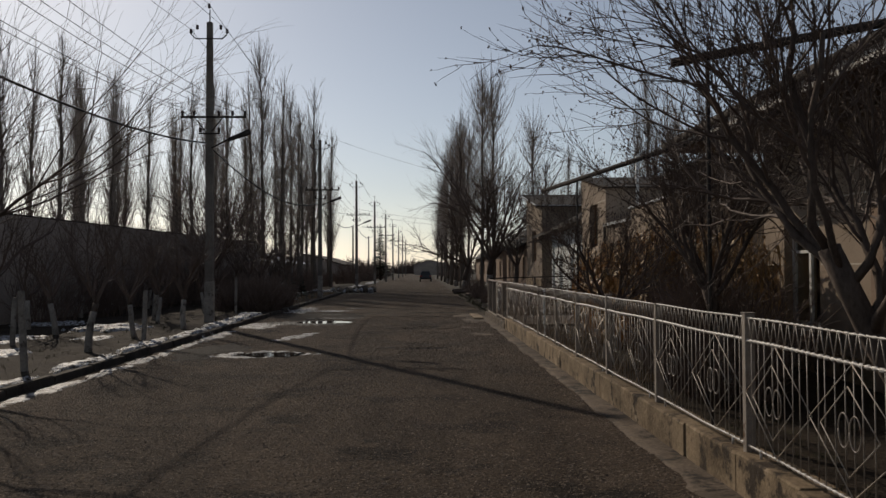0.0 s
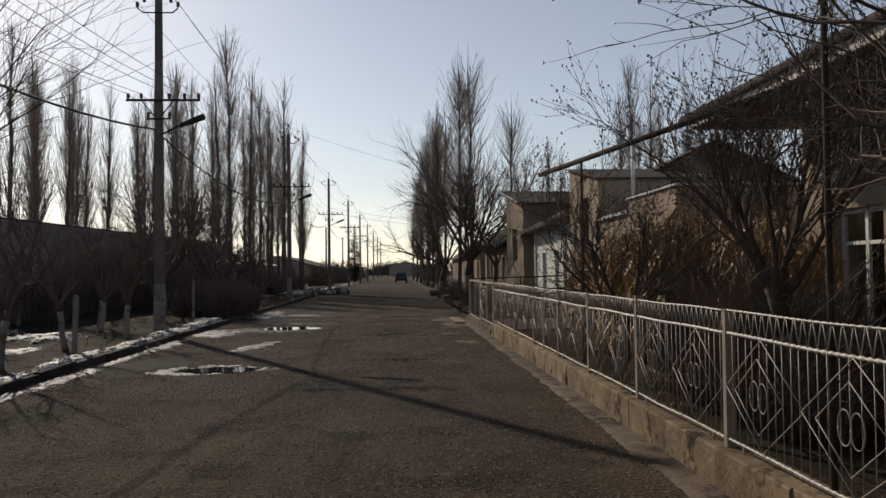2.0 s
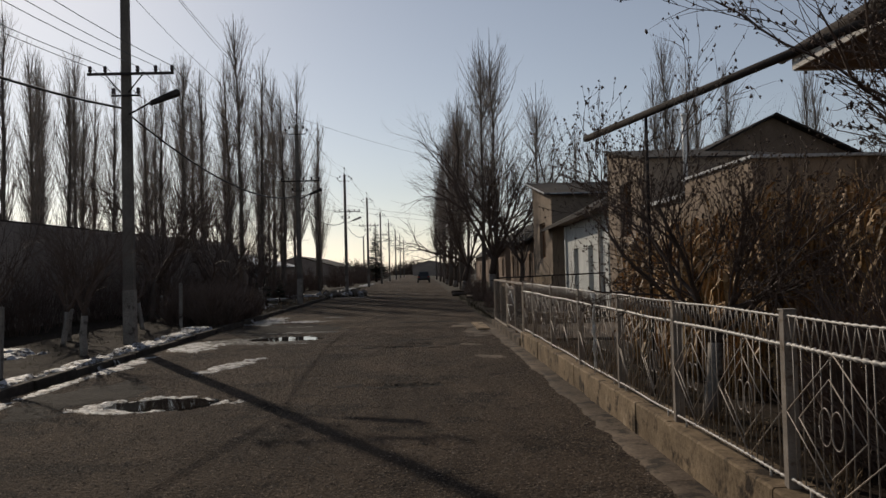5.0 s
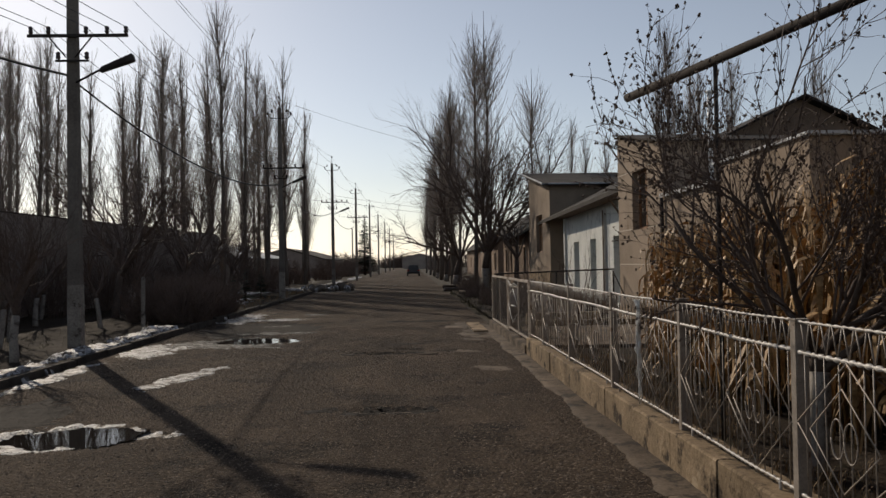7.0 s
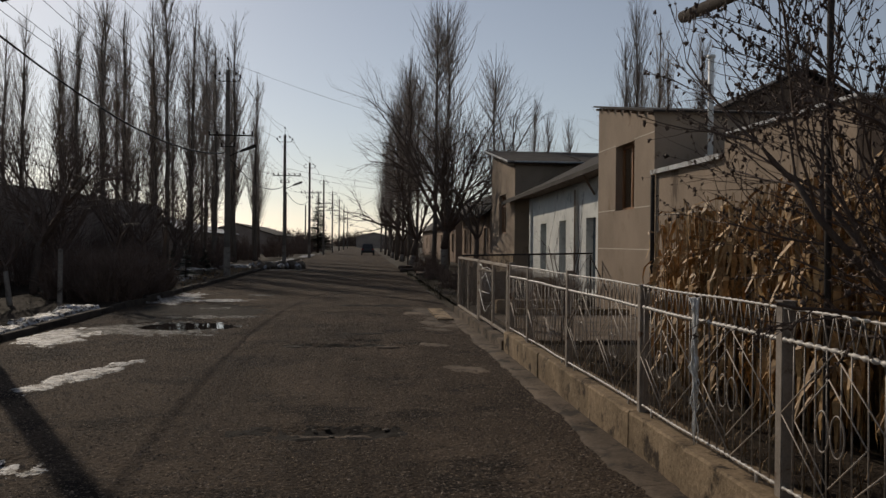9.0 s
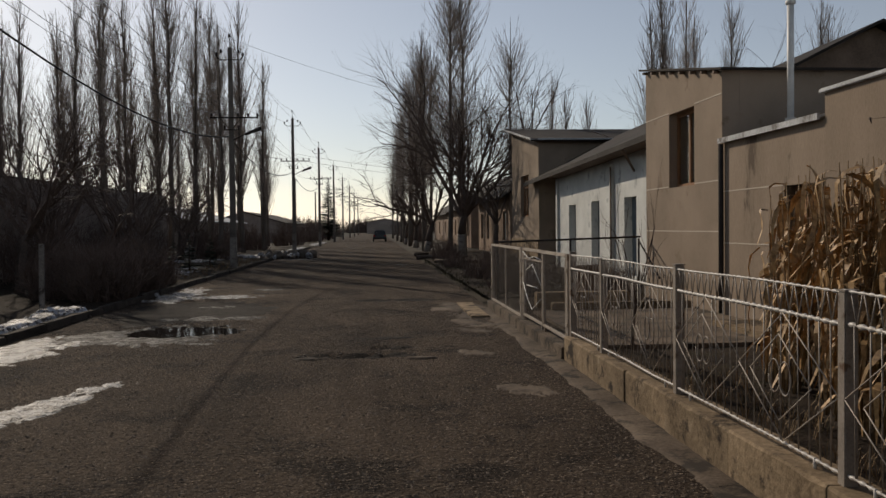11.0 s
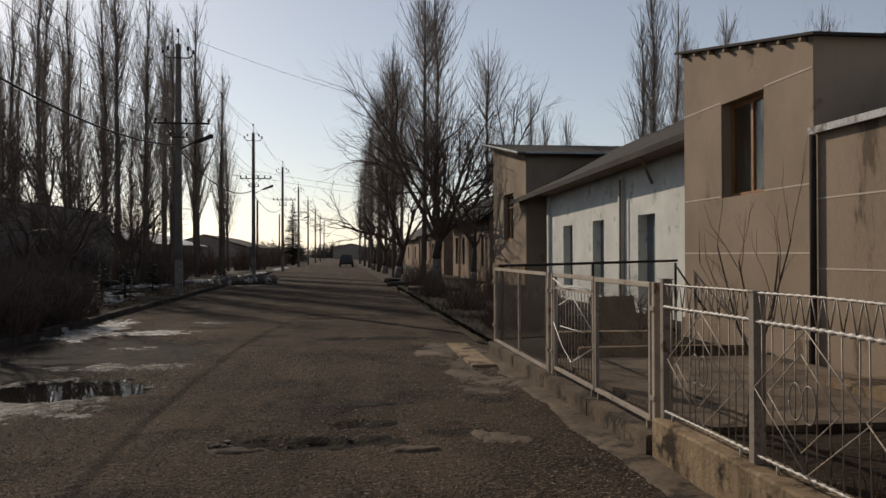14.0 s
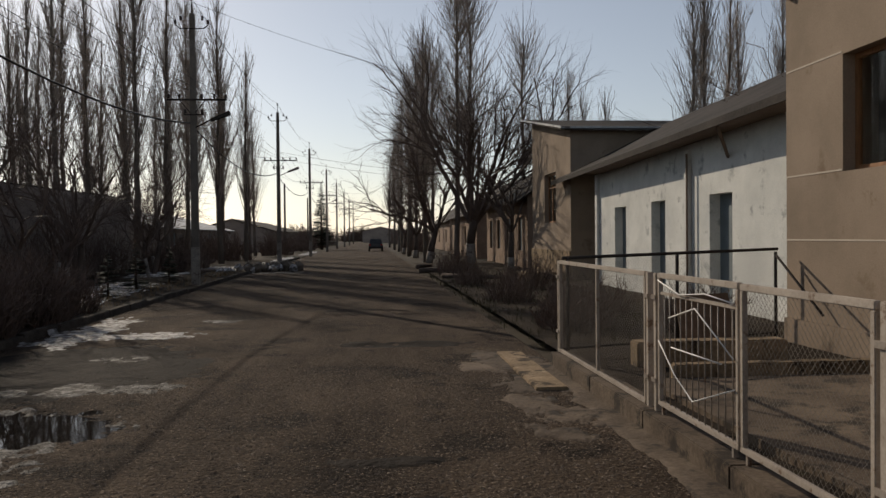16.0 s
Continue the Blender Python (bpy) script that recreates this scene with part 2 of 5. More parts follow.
def prism(bm, base, top):
    """A solid between two polygons with the same number of corners."""
    a, b = [bm.verts.new(p) for p in base], [bm.verts.new(p) for p in top]
    bm.faces.new(a[::-1])
    bm.faces.new(b)
    n = len(a)
    for i in range(n):
        bm.faces.new((a[i], a[(i + 1) % n], b[(i + 1) % n], b[i]))
    bmesh.ops.recalc_face_normals(bm, faces=bm.faces[:])


def tube_data(lines, sides=5):
    """Tubes along polylines: (points, radii) each; vertices and faces."""
    V, Fc, base = [], [], 0
    ang = np.arange(sides) * 2 * np.pi / sides
    ring = np.stack([np.cos(ang), np.sin(ang)], 1)
    for pts, rad in lines:
        pts = np.asarray(pts, float)
        rad = np.broadcast_to(np.asarray(rad, float), (len(pts),))
        tan = np.gradient(pts, axis=0)
        tan /= np.linalg.norm(tan, axis=1, keepdims=True) + 1e-9
        ref = np.array([0.0, 0.0, 1.0]) if abs(tan[0][2]) < 0.9 else np.array([1.0, 0.0, 0.0])
        u = np.cross(tan, ref)
        u /= np.linalg.norm(u, axis=1, keepdims=True) + 1e-9
        w = np.cross(tan, u)
        V.append((pts[:, None, :] + rad[:, None, None] * (ring[None, :, 0, None] * u[:, None, :] + ring[None, :, 1, None] * w[:, None, :])).reshape(-1, 3))
        n = len(pts)
        for i in range(n - 1):
            for k in range(sides):
                a, b = base + i * sides + k, base + i * sides + (k + 1) % sides
                Fc.append((a, b, b + sides, a + sides))
        Fc.append(tuple(base + k for k in range(sides))[::-1])
        Fc.append(tuple(base + (n - 1) * sides + k for k in range(sides)))
        base += n * sides
    return np.concatenate(V), Fc


def tubes(name, lines, mat, sides=5, smooth=True):
    v, f = tube_data(lines, sides)
    me = bpy.data.meshes.new(name)
    me.from_pydata(v.tolist(), [], f)
    me.materials.append(mat)
    me.polygons.foreach_set("use_smooth", [smooth] * len(me.polygons))
    me.update()
    return me


def ribbons(name, strips, mat):
    """Bent leaf blades: (points, widths, side vector) each, as thin two-sided strips."""
    V, Fc = [], []
    for pts, wid, side in strips:
        b = len(V)
        for p, w in zip(pts, wid):
            V.append(tuple(Vector(p) - side * w))
            V.append(tuple(Vector(p) + side * w))
        for i in range(len(pts) - 1):
            Fc.append((b + 2 * i, b + 2 * i + 1, b + 2 * i + 3, b + 2 * i + 2))
    me = bpy.data.meshes.new(name)
    me.from_pydata(V, [], Fc)
    me.materials.append(mat)
    me.update()
    return me


def wall_mesh(axis, pos, thick, a0, a1, z0, top, openings=()):
    """An upright wall along y (axis 'y', at x = pos) or along x, with openings (a, b, low, high) cut through; top: a height or a function of a."""
    bm = bmesh.new()
    ztop = top if callable(top) else (lambda a: top)
    cuts = sorted({a0, a1, *[c for o in openings for c in o[:2] if a0 < c < a1]})
    for c, d in zip(cuts, cuts[1:]):
        mid = (c + d) / 2
        holes = sorted((o[2], o[3]) for o in openings if o[0] < mid < o[1])
        low, spans = z0, []
        for h0, h1 in holes:
            if h0 > low:
                spans.append((low, h0, False))
            low = h1
        spans.append((low, None, True))
        for s0, s1, last in spans:
            tc, td = (ztop(c), ztop(d)) if last else (s1, s1)
            if axis == "y":
                prism(bm, [(pos, c, s0), (pos + thick, c, s0), (pos + thick, d, s0), (pos, d, s0)], [(pos, c, tc), (pos + thick, c, tc), (pos + thick, d, td), (pos, d, td)])
            else:
                prism(bm, [(c, pos, s0), (d, pos, s0), (d, pos + thick, s0), (c, pos + thick, s0)], [(c, pos, tc), (d, pos, td), (d, pos + thick, td), (c, pos + thick, tc)])
    bmesh.ops.remove_doubles(bm, verts=bm.verts[:], dist=0.0005)
    return bm


def patch(cx, cy, rx, ry, seed, height=0.02, turn=0.0, flat=False, cell=0.05, rag=0.75, ground=0.0, freq=1.0, fray=0.0):
    """A patch lying on the ground with a frayed outline, gaps and islands: it dips under the ground where it ends."""
    c, s = math.cos(turn), math.sin(turn)
    R = 1.35
    cell = max(cell, rx * R / 45, ry * R / 90)
    nx, ny = max(6, int(2 * R * rx / cell)), max(6, int(2 * R * ry / cell))
    bm = bmesh.new()
    vs, val = {}, {}
    size = math.sqrt(rx * ry)
    for j in range(ny + 1):
        for i in range(nx + 1):
            u, v = (2 * i / nx - 1) * R, (2 * j / ny - 1) * R
            x, y = u * rx * c - v * ry * s + cx, u * rx * s + v * ry * c + cy
            q = Vector((x * 1.3 * freq / size, y * 0.9 * freq / size, seed * 5.3))
            n = noise.noise(q) + 0.55 * noise.noise(q * 2.7) + 0.35 * noise.noise(q * 6.3) + 0.4 * fray * noise.noise(Vector((x * 9, y * 5, seed)))
            val[i, j] = (1 - u * u - v * v) * 0.9 + rag * n, x, y
    for j in range(ny):
        for i in range(nx):
            k = [(i, j), (i + 1, j), (i + 1, j + 1), (i, j + 1)]
            if max(val[a][0] for a in k) < 0.0:
                continue
            for a in k:
                if a not in vs:
                    f, x, y = val[a]
                    z = road_height(x, y) if x > KERB_X else 0.09 + 0.05 * fbm(x, y, 0.5) + 0.02 * fbm(x, y, 2.2)
                    lift = max(-0.03, min(height, f * height * 2.2))
                    if flat:
                        z, lift = ground, 0.0
                    else:
                        lift += 0.3 * height * noise.noise(Vector((x * 6, y * 6, seed))) if f > 0.1 else 0.0
                    vs[a] = bm.verts.new((x, y, z + lift))
            bm.faces.new([vs[a] for a in k])
    return bm


def sweep(rng, p, d, length, r0, r1, n=5, wob=0.12, lift=0.0):
    """A wandering branch: points and radii."""
    p, d = np.array(p, float), np.array(d, float)
    d /= np.linalg.norm(d)
    pts = [p.copy()]
    for i in range(n):
        d = d + rng.normal(0, wob, 3) + np.array([0, 0, lift])
        d /= np.linalg.norm(d)
        p = p + d * length / n
        pts.append(p.copy())
    return np.array(pts), np.linspace(r0, r1, n + 1), d


def aside(rng, d, angle):
    """A direction at an angle to d, turned at random about it."""
    d = np.array(d) / np.linalg.norm(d)
    q = rng.normal(0, 1, 3)
    q -= d * (q @ d)
    q /= np.linalg.norm(q) + 1e-9
    return d * math.cos(angle) + q * math.sin(angle)


def grow(rng, lines, p, d, length, r, level, spec):
    """Recursive limbs; spec: per level (children, length factor, angle, wobble, lift)."""
    kids, fac, angle, wob, lift = spec[min(level, len(spec) - 1)]
    pts, rad, _ = sweep(rng, p, d, length, r, r * (0.55 if level + 1 < len(spec) else 0.3), 7 if level < 2 else 5, wob, lift)
    lines.append((pts, rad, level))
    if level + 1 >= len(spec):
        return
    for k in range(kids):
        f = rng.uniform(0.25, 1.0) if k else 1.0
        i = f * (len(pts) - 1)
        j = min(int(i), len(pts) - 2)
        q = pts[j] + (pts[j + 1] - pts[j]) * (i - j)
        dd = pts[j + 1] - pts[j]
        rr = max(np.interp(f, np.linspace(0, 1, len(rad)), rad) * rng.uniform(0.42, 0.62), 0.0026)
        grow(rng, lines, q, aside(rng, dd, angle * rng.uniform(0.6, 1.25)), length * fac * rng.uniform(0.65, 1.15), rr, level + 1, spec)


def fruit_tree(name, label, at, seed, height, trunk_r, spec, lean=(0.1, 0, 1), bole=1.0, limed=0.0, limbs=5, spread=0.7, buds=0, group="", limb_len=None, near=False, bias=(0, 0, 0), low=0.2, bud=1.0):
    rng = np.random.default_rng(seed)
    tree = thing(name, label, "tree", at, group)
    pts, rad, d = sweep(rng, (0, 0, -0.05), lean, bole + 0.05, trunk_r * 1.15, trunk_r * 0.85, 6, 0.05)
    trunk_lines, lines = [(pts, rad)], []
    for k in range(limbs):
        a = 2 * math.pi * (k + rng.uniform(-0.25, 0.25)) / limbs
        dd = np.array([math.cos(a) * spread, math.sin(a) * spread, 1.0]) + np.array(bias)
        start = pts[-1] - d * rng.uniform(0, bole * low)
        grow(rng, lines, start, dd, (limb_len or (height - bole) * 0.5) * rng.uniform(0.8, 1.2), trunk_r * (rng.uniform(0.32, 0.46) if near else rng.uniform(0.45, 0.65)), 0, spec)
    if near:        # pruned clear of the walkway
        lines = [(p, r, l) for p, r, l in lines if not np.any((p[:, 0] + at[0] < 1.3) & (p[:, 2] < 2.75))]
    if limed:
        k = max(2, int(len(pts) * limed))
        part("trunk", tubes("trunk", [(pts[:k + 1], rad[:k + 1] * 1.02)], LIME, 9), parent=tree, label="whitewashed lower trunk")
        if k < len(pts) - 1:
            part("upper_trunk", tubes("upper_trunk", [(pts[k:], rad[k:])], BARK, 9), parent=tree)
    else:
        part("trunk", tubes("trunk", trunk_lines, BARK, 9), parent=tree)
    if near:
        for p, r, l in lines:
            if l == 0:
                part("limb", tubes("limb", [(p, r)], BARK, 8), parent=tree)
    rest = [(p, r) for p, r, l in lines if not (near and l == 0)]
    tagged(part("crown", tubes("crown", rest, TWIG, 4 if near else 3, False), parent=tree, label="bare branching twigs without leaves"), kind="stuff")
    if buds:
        tips = [p for p, r, l in lines if l >= 2]
        bl = []
        for _ in range(buds):
            p = tips[rng.integers(len(tips))]
            q = p[-1] if rng.random() < 0.5 else p[rng.integers(1, len(p))]
            s = rng.uniform(0.006, 0.013) * bud
            bl.append((np.array([q - [0, 0, s], q - [0, 0, s * 0.4], q + [0, 0, s * 0.4], q + [0, 0, s]]) + rng.normal(0, 0.006, (4, 3)), np.array([0.3, 1, 1, 0.3]) * s * 0.8))
        tagged(part("bud", tubes("bud", bl, TWIG, 4), parent=tree, label="dark knobbly spurs and buds"), kind="stuff")
    return tree


def poplar_meshes(seed, height, width, dense):
    """Trunk and upswept crown: bare foot, fullest below the middle, thin leading shoots, gaps between the boughs."""
    rng = np.random.default_rng(seed)
    n = 16
    z = np.linspace(-0.05, height, n)
    trunk = np.stack([np.cumsum(rng.normal(0, 0.045, n)), np.cumsum(rng.normal(0, 0.045, n)), z], 1)
    trad = np.interp(z, [0, height * 0.6, height], [0.19, 0.085, 0.01])
    twigs = []
    whorls = 0.2 + 0.67 * rng.random(max(26, dense // 3))
    for k in range(dense):
        f = min(0.96, max(0.17, rng.choice(whorls) + rng.normal(0, 0.02)))
        h = f * height
        base = np.array([np.interp(h, z, trunk[:, 0]), np.interp(h, z, trunk[:, 1]), h])
        a = rng.uniform(0, 2 * math.pi)
        shape = min(1.0, 0.35 + f * 2.2) * (1.08 - f) ** 0.75
        ln = height * 0.27 * shape * rng.uniform(0.55, 1.25) + 0.8
        el = rng.uniform(0.4, 1.15)
        d = np.array([math.cos(a) * width * el, math.sin(a) * width * el, 1.0])
        pts, rad, dd = sweep(rng, base, d, ln, 0.016 + 0.026 * (1 - f), 0.006, 6, 0.07, 0.13)
        twigs.append((pts, rad))
        for _ in range(4):
            i = rng.integers(1, 6)
            p2, r2, _ = sweep(rng, pts[i], aside(rng, pts[i + 1] - pts[i], rng.uniform(0.25, 0.6)), ln * rng.uniform(0.2, 0.42), 0.0095, 0.005, 3, 0.08, 0.16)
            twigs.append((p2, r2))
    return tubes("trunk", [(trunk, trad)], POPLAR_BARK, 7), tubes("crown", twigs, POPLAR_TWIG, 3, False)


def plane_grid(xs, ys, height):
    bm = bmesh.new()
    V = [[bm.verts.new((x, y, height(x, y))) for x in xs] for y in ys]
    for j in range(len(ys) - 1):
        for i in range(len(xs) - 1):
            bm.faces.new((V[j][i], V[j][i + 1], V[j + 1][i + 1], V[j + 1][i]))
    return bm


# ---- ground ----
KERB_X = -5.85


def fbm(x, y, s):
    return noise.noise(Vector((x * s, y * s, 3.1))) + 0.5 * noise.noise(Vector((x * s * 2.3, y * s * 2.3, 9.7)))


DENTS = ((-0.25, 18.8, 0.62, 0.2, 0.05), (-0.55, 24.95, 0.7, 0.2, 0.07), (-0.1, 25.6, 0.35, 0.14, 0.05), (0.1, 14.6, 0.4, 0.1, 0.02), (-3.5, 28.0, 0.95, 0.75, 0.065), (-3.4, 17.7, 0.75, 0.5, 0.06), (0.2, 33.2, 1.1, 0.25, 0.03))


def road_height(x, y):
    z = 0.012 * fbm(x, y, 0.45) + 0.004 * fbm(x, y, 2.6)
    for cx, cy, rx, ry, dep in DENTS:
        q = ((x - cx) / rx) ** 2 + ((y - cy) / ry) ** 2
        if q < 4.0:
            q *= 1 + 0.7 * noise.noise(Vector((x * 7, y * 7, cx)))
            z -= dep * math.exp(-q * q * 1.4)
    return z


ground = solid("ground", boxes((-2500, 2500, -2500, 2500, -1.0, -0.14)), FIELD, "open brownish winter ground reaching the horizon", "ground")
xs = [KERB_X + 0.1 * i for i in range(81)]
ys = [-6 + 0.32 * j for j in range(29)] + [3.28 + 0.1 * j for j in range(300)] + [33.24 + 0.3 * j for j in range(51)]
solid("road", plane_grid(xs, ys, road_height), ROAD, "dusty worn asphalt road strewn with gravel", "road", smooth=True)
far_y = [48.24 + 2.0 * j for j in range(127)]
solid("road", plane_grid([KERB_X + 0.5 * i for i in range(17)], far_y, lambda x, y: 0.01 * fbm(x, y, 0.4)), ROAD, "far stretch of the dusty asphalt road", "road", smooth=True)
gx = [KERB_X - 0.14 - 0.22 * i for i in range(60)]
gy = [-6 + 0.3 * j for j in range(290)]
solid("ground", plane_grid(gx[::-1], gy, lambda x, y: 0.09 + 0.05 * fbm(x, y, 0.5) + 0.02 * fbm(x, y, 2.2)), EARTH, "bare dark orchard earth beside the road", "ground", smooth=True)
yx = [2.38 + 0.24 * i for i in range(50)]
solid("ground", plane_grid(yx, [-6 + 0.3 * j for j in range(260)], lambda x, y: 0.06 + 0.03 * fbm(x, y, 0.6) + 0.012 * fbm(x, y, 2.5)), EARTH, "bare earth of the front yards", "ground", smooth=True)

# ---- kerb and concrete strip ----
kerb = thing("kerb", "low dark concrete kerb along the orchard verge", "kerb", (0, 0, 0), kind="structure")
kb = boxes((-0.07, 0.07, 0.006, 1.494, -0.1, 0.13), bevel=0.018)
kb_mesh = mesh_of(kb, "kerbstone", KERBSTONE)
rk = random.Random(4)
for j in range(62):
    part("kerbstone", kb_mesh, parent=kerb, at=pose(KERB_X - 0.07 + rk.uniform(-0.02, 0.02), -6 + 1.5 * j, rk.uniform(-0.02, 0.015), rk.uniform(-0.6, 0.6), rk.uniform(-3, 3), rk.uniform(-0.6, 0.6)))
strip = thing("pavement", "narrow cracked concrete strip along the fence foot", "pavement", (0, 0, 0), kind="structure")
rs = random.Random(9)
for j in range(17):
    bm = bmesh.new()
    rows = []
    for k in range(31):
        y = -3.0 + 2 * j + 0.004 + 1.992 * k / 30
        w = 0.3 + 0.09 * noise.noise(Vector((y * 0.7, 2.0, 0))) + 0.07 * noise.noise(Vector((y * 2.6, 5.0, 0))) + 0.035 * noise.noise(Vector((y * 9, 7.0, 0)))
        row = []
        for q in (0.0, 0.12, 0.4, 0.7, 1.0):
            x = 2.12 - w * (1 - q)
            z = road_height(x, y) + (-0.02 if q == 0 else 0.009 + 0.01 * q + 0.008 * noise.noise(Vector((x * 7, y * 7, 1.0))))
            row.append(bm.verts.new((x, y, z)))
        rows.append(row)
    for a, b in zip(rows, rows[1:]):
        for q in range(4):
            bm.faces.new((a[q], a[q + 1], b[q + 1], b[q]))
    part("slab", bm, SLAB, strip, smooth=True)
apron = thing("pavement", "broken concrete apron in front of the gate", "pavement", (0, 0, 0), kind="structure")
part("slab", boxes((1.55, 1.9, 29.2, 32.0, -0.06, 0.036), bevel=0.01), CONCRETE, apron, "smooth pale concrete strip")
for cx, cy, rx, ry, sd in ((1.6, 31.2, 0.42, 1.0, 1), (1.55, 29.6, 0.35, 0.6, 2), (1.35, 28.7, 0.28, 0.4, 3), (1.6, 28.0, 0.3, 0.45, 4), (1.15, 30.9, 0.25, 0.45, 5), (1.4, 27.3, 0.22, 0.35, 6), (1.1, 24.9, 0.2, 0.3, 7), (1.3, 22.3, 0.22, 0.35, 8)):
    part("slab", patch(cx, cy, rx, ry, sd, 0.011, 0.1 * sd, rag=1.1, cell=0.04, fray=1.4, freq=1.5), SLAB, apron)

# ---- fence ----
def rough_block(x0, x1, y0, y1, z0, z1, seed):
    """A cast block with a worn, chipped upper edge and an uneven face."""
    n = max(4, int((y1 - y0) / 0.07))
    bm = bmesh.new()
    rings = []
    for i in range(n + 1):
        y = y0 + (y1 - y0) * i / n
        q = noise.noise(Vector((y * 5, seed, 0.3))) + 0.6 * noise.noise(Vector((y * 14, seed, 4.1)))
        chip = 0.014 + 0.03 * max(0.0, q) ** 1.5
        bow = 0.006 * noise.noise(Vector((y * 3, seed, 8.0)))
        prof = ((x0 + bow, z0), (x0 + bow + 0.004 * q, (z0 + z1) / 2), (x0 + bow, z1 - chip), (x0 + chip * 0.8, z1 - 0.004 * q), (x1, z1), (x1, z0))
        rings.append([bm.verts.new((x, y, z)) for x, z in prof])
    for a, b in zip(rings, rings[1:]):
        for k in range(6):
            bm.faces.new((a[k], b[k], b[(k + 1) % 6], a[(k + 1) % 6]))
    bm.faces.new(rings[0])
    bm.faces.new(rings[-1][::-1])
    bmesh.ops.recalc_face_normals(bm, faces=bm.faces[:])
    return bm


FX, PLINTH = 2.2, 0.33
plinth = thing("plinth", "cracked concrete plinth carrying the iron fence", "plinth", (0, 0, 0), kind="structure")
rp = random.Random(2)
POSTS = [-3.7, -1.57, 0.56, 2.69, 4.8, 6.92, 9.3, 11.6, 13.75, 15.74, 18.0, 20.4, 22.6, 23.98]
for a, b in zip(POSTS, POSTS[1:]):
    n = 2 if b - a > 1.8 else 1
    for k in range(n):
        c, d = a + (b - a) * k / n, a + (b - a) * (k + 1) / n
        part("block", rough_block(2.1 + rp.uniform(-0.012, 0.01), 2.36, c + 0.004, d - 0.004, -0.12, PLINTH - 0.012 + rp.uniform(-0.006, 0.006), rp.randint(0, 999)), CONCRETE, plinth)
sill = thing("plinth", "low concrete sill under the mesh gate", "plinth", (0, 0, 0), kind="structure")
for c, d in ((24.03, 25.6), (25.6, 27.3), (27.3, 29.0), (29.0, 30.9)):
    part("block", boxes((2.08, 2.36, c + 0.004, d - 0.004, -0.12, 0.175), bevel=0.012), SLAB, sill)

R_TOP, R_MID, R_LOW = 1.335, 1.165, 0.385


def rod_mesh(name, pts, r, mat, sides=6):
    return tubes(name, [(np.array(pts, float), r)], mat, sides)


BAR = rod_mesh("bar", [(0, 0, R_LOW), (0, 0, R_MID)], 0.0044, GREY_STEEL, 5)
VEE = tubes("vee", [(np.array([(0, 0, R_MID), (0, -0.05, R_TOP)]), 0.0045), (np.array([(0, 0, R_MID), (0, 0.05, R_TOP)]), 0.0045)], GREY_STEEL, 5)


def twisted(length, r, seed):
    """A knobbly rebar rail."""
    n = max(8, int(length / 0.019))
    y = np.linspace(0, length, n)
    rad = r * (1 + 0.42 * np.sin(np.arange(n) * 1.57 + 0.6 * np.sin(np.arange(n) * 0.31)))
    return np.stack([0.003 * np.sin(y * 5 + seed), y, 0.004 * np.sin(y * 3.1 + seed * 2)], 1), rad


def diamond(w, h, zc):
    return [(0, -w, zc), (0, 0, zc + h), (0, w, zc), (0, 0, zc - h), (0, -w, zc)]


def closed(pts):
    """Separate straight rods along a polygon."""
    return [(np.array([pts[i], pts[i + 1]], float), 0.0038) for i in range(len(pts) - 1)]


BIG = tubes("large_diamond", closed(diamond(0.53, 0.385, 0.775)), PALE_STEEL, 5)
SMALL = tubes("small_diamond", closed(diamond(0.33, 0.26, 0.775)), PALE_STEEL, 5)
ca = np.linspace(0, 2 * math.pi, 25)
RING = tubes("ring", [(np.stack([0 * ca, 0.062 * np.cos(ca), 0.775 + 0.1 * np.sin(ca)], 1), 0.005)], GREY_STEEL, 5)
rf = random.Random(5)
fence = thing("fence", "grey iron street fence with diamonds and paired rings", "fence", (FX, POSTS[0], PLINTH - 0.015))
off = -(PLINTH - 0.015)
for a, b in zip(POSTS, POSTS[1:]):
    L, o = b - a, a - POSTS[0]
    rails = []
    for z, r in ((R_TOP, 0.008), (R_MID, 0.0125), (R_LOW - 0.01, 0.01)):
        pts, rad = twisted(L, r, a)
        rails.append((pts + [0, 0, z + off], rad))
    for f in (0.12, 0.88):
        rails.append((np.array([(0, f * L, 0.0), (0, f * L, R_LOW + off)]), 0.01))
    panel = part("panel", tubes("panel", rails[2:], RAIL_STEEL, 6), parent=fence, at=(0, o, 0), label="pale knobbly bottom rail on short feet")
    for nm, ln in zip(("top_rail", "middle_rail"), rails):
        part(nm, tubes(nm, [ln], RAIL_STEEL, 6), parent=panel, label="pale knobbly steel rail")
    n = round(L / 0.112)
    for k in range(1, n):
        part("bar", BAR, parent=panel, at=pose(rf.uniform(-0.006, 0.006), k * L / n, off, rf.uniform(-0.5, 0.5), rf.uniform(-0.4, 0.4), 0))
        part("vee", VEE, parent=panel, at=(0, k * L / n, off))
    for k in range(2 if L > 1.8 else 1):
        c = L * (0.26 + 0.48 * k) if L > 1.8 else L / 2
        sy = L / 2.13 if L > 1.8 else 1.1
        m = Matrix.Translation((-0.014, c, off)) @ Matrix.Diagonal((1, sy, 1, 1))
        part("large_diamond", BIG, parent=panel, at=m)
        part("small_diamond", SMALL, parent=panel, at=Matrix.Translation((-0.026, 0, 0)) @ m)
        for s in (-0.064, 0.064):
            part("ring", RING, parent=panel, at=Matrix.Translation((-0.02, s, 0)) @ m)
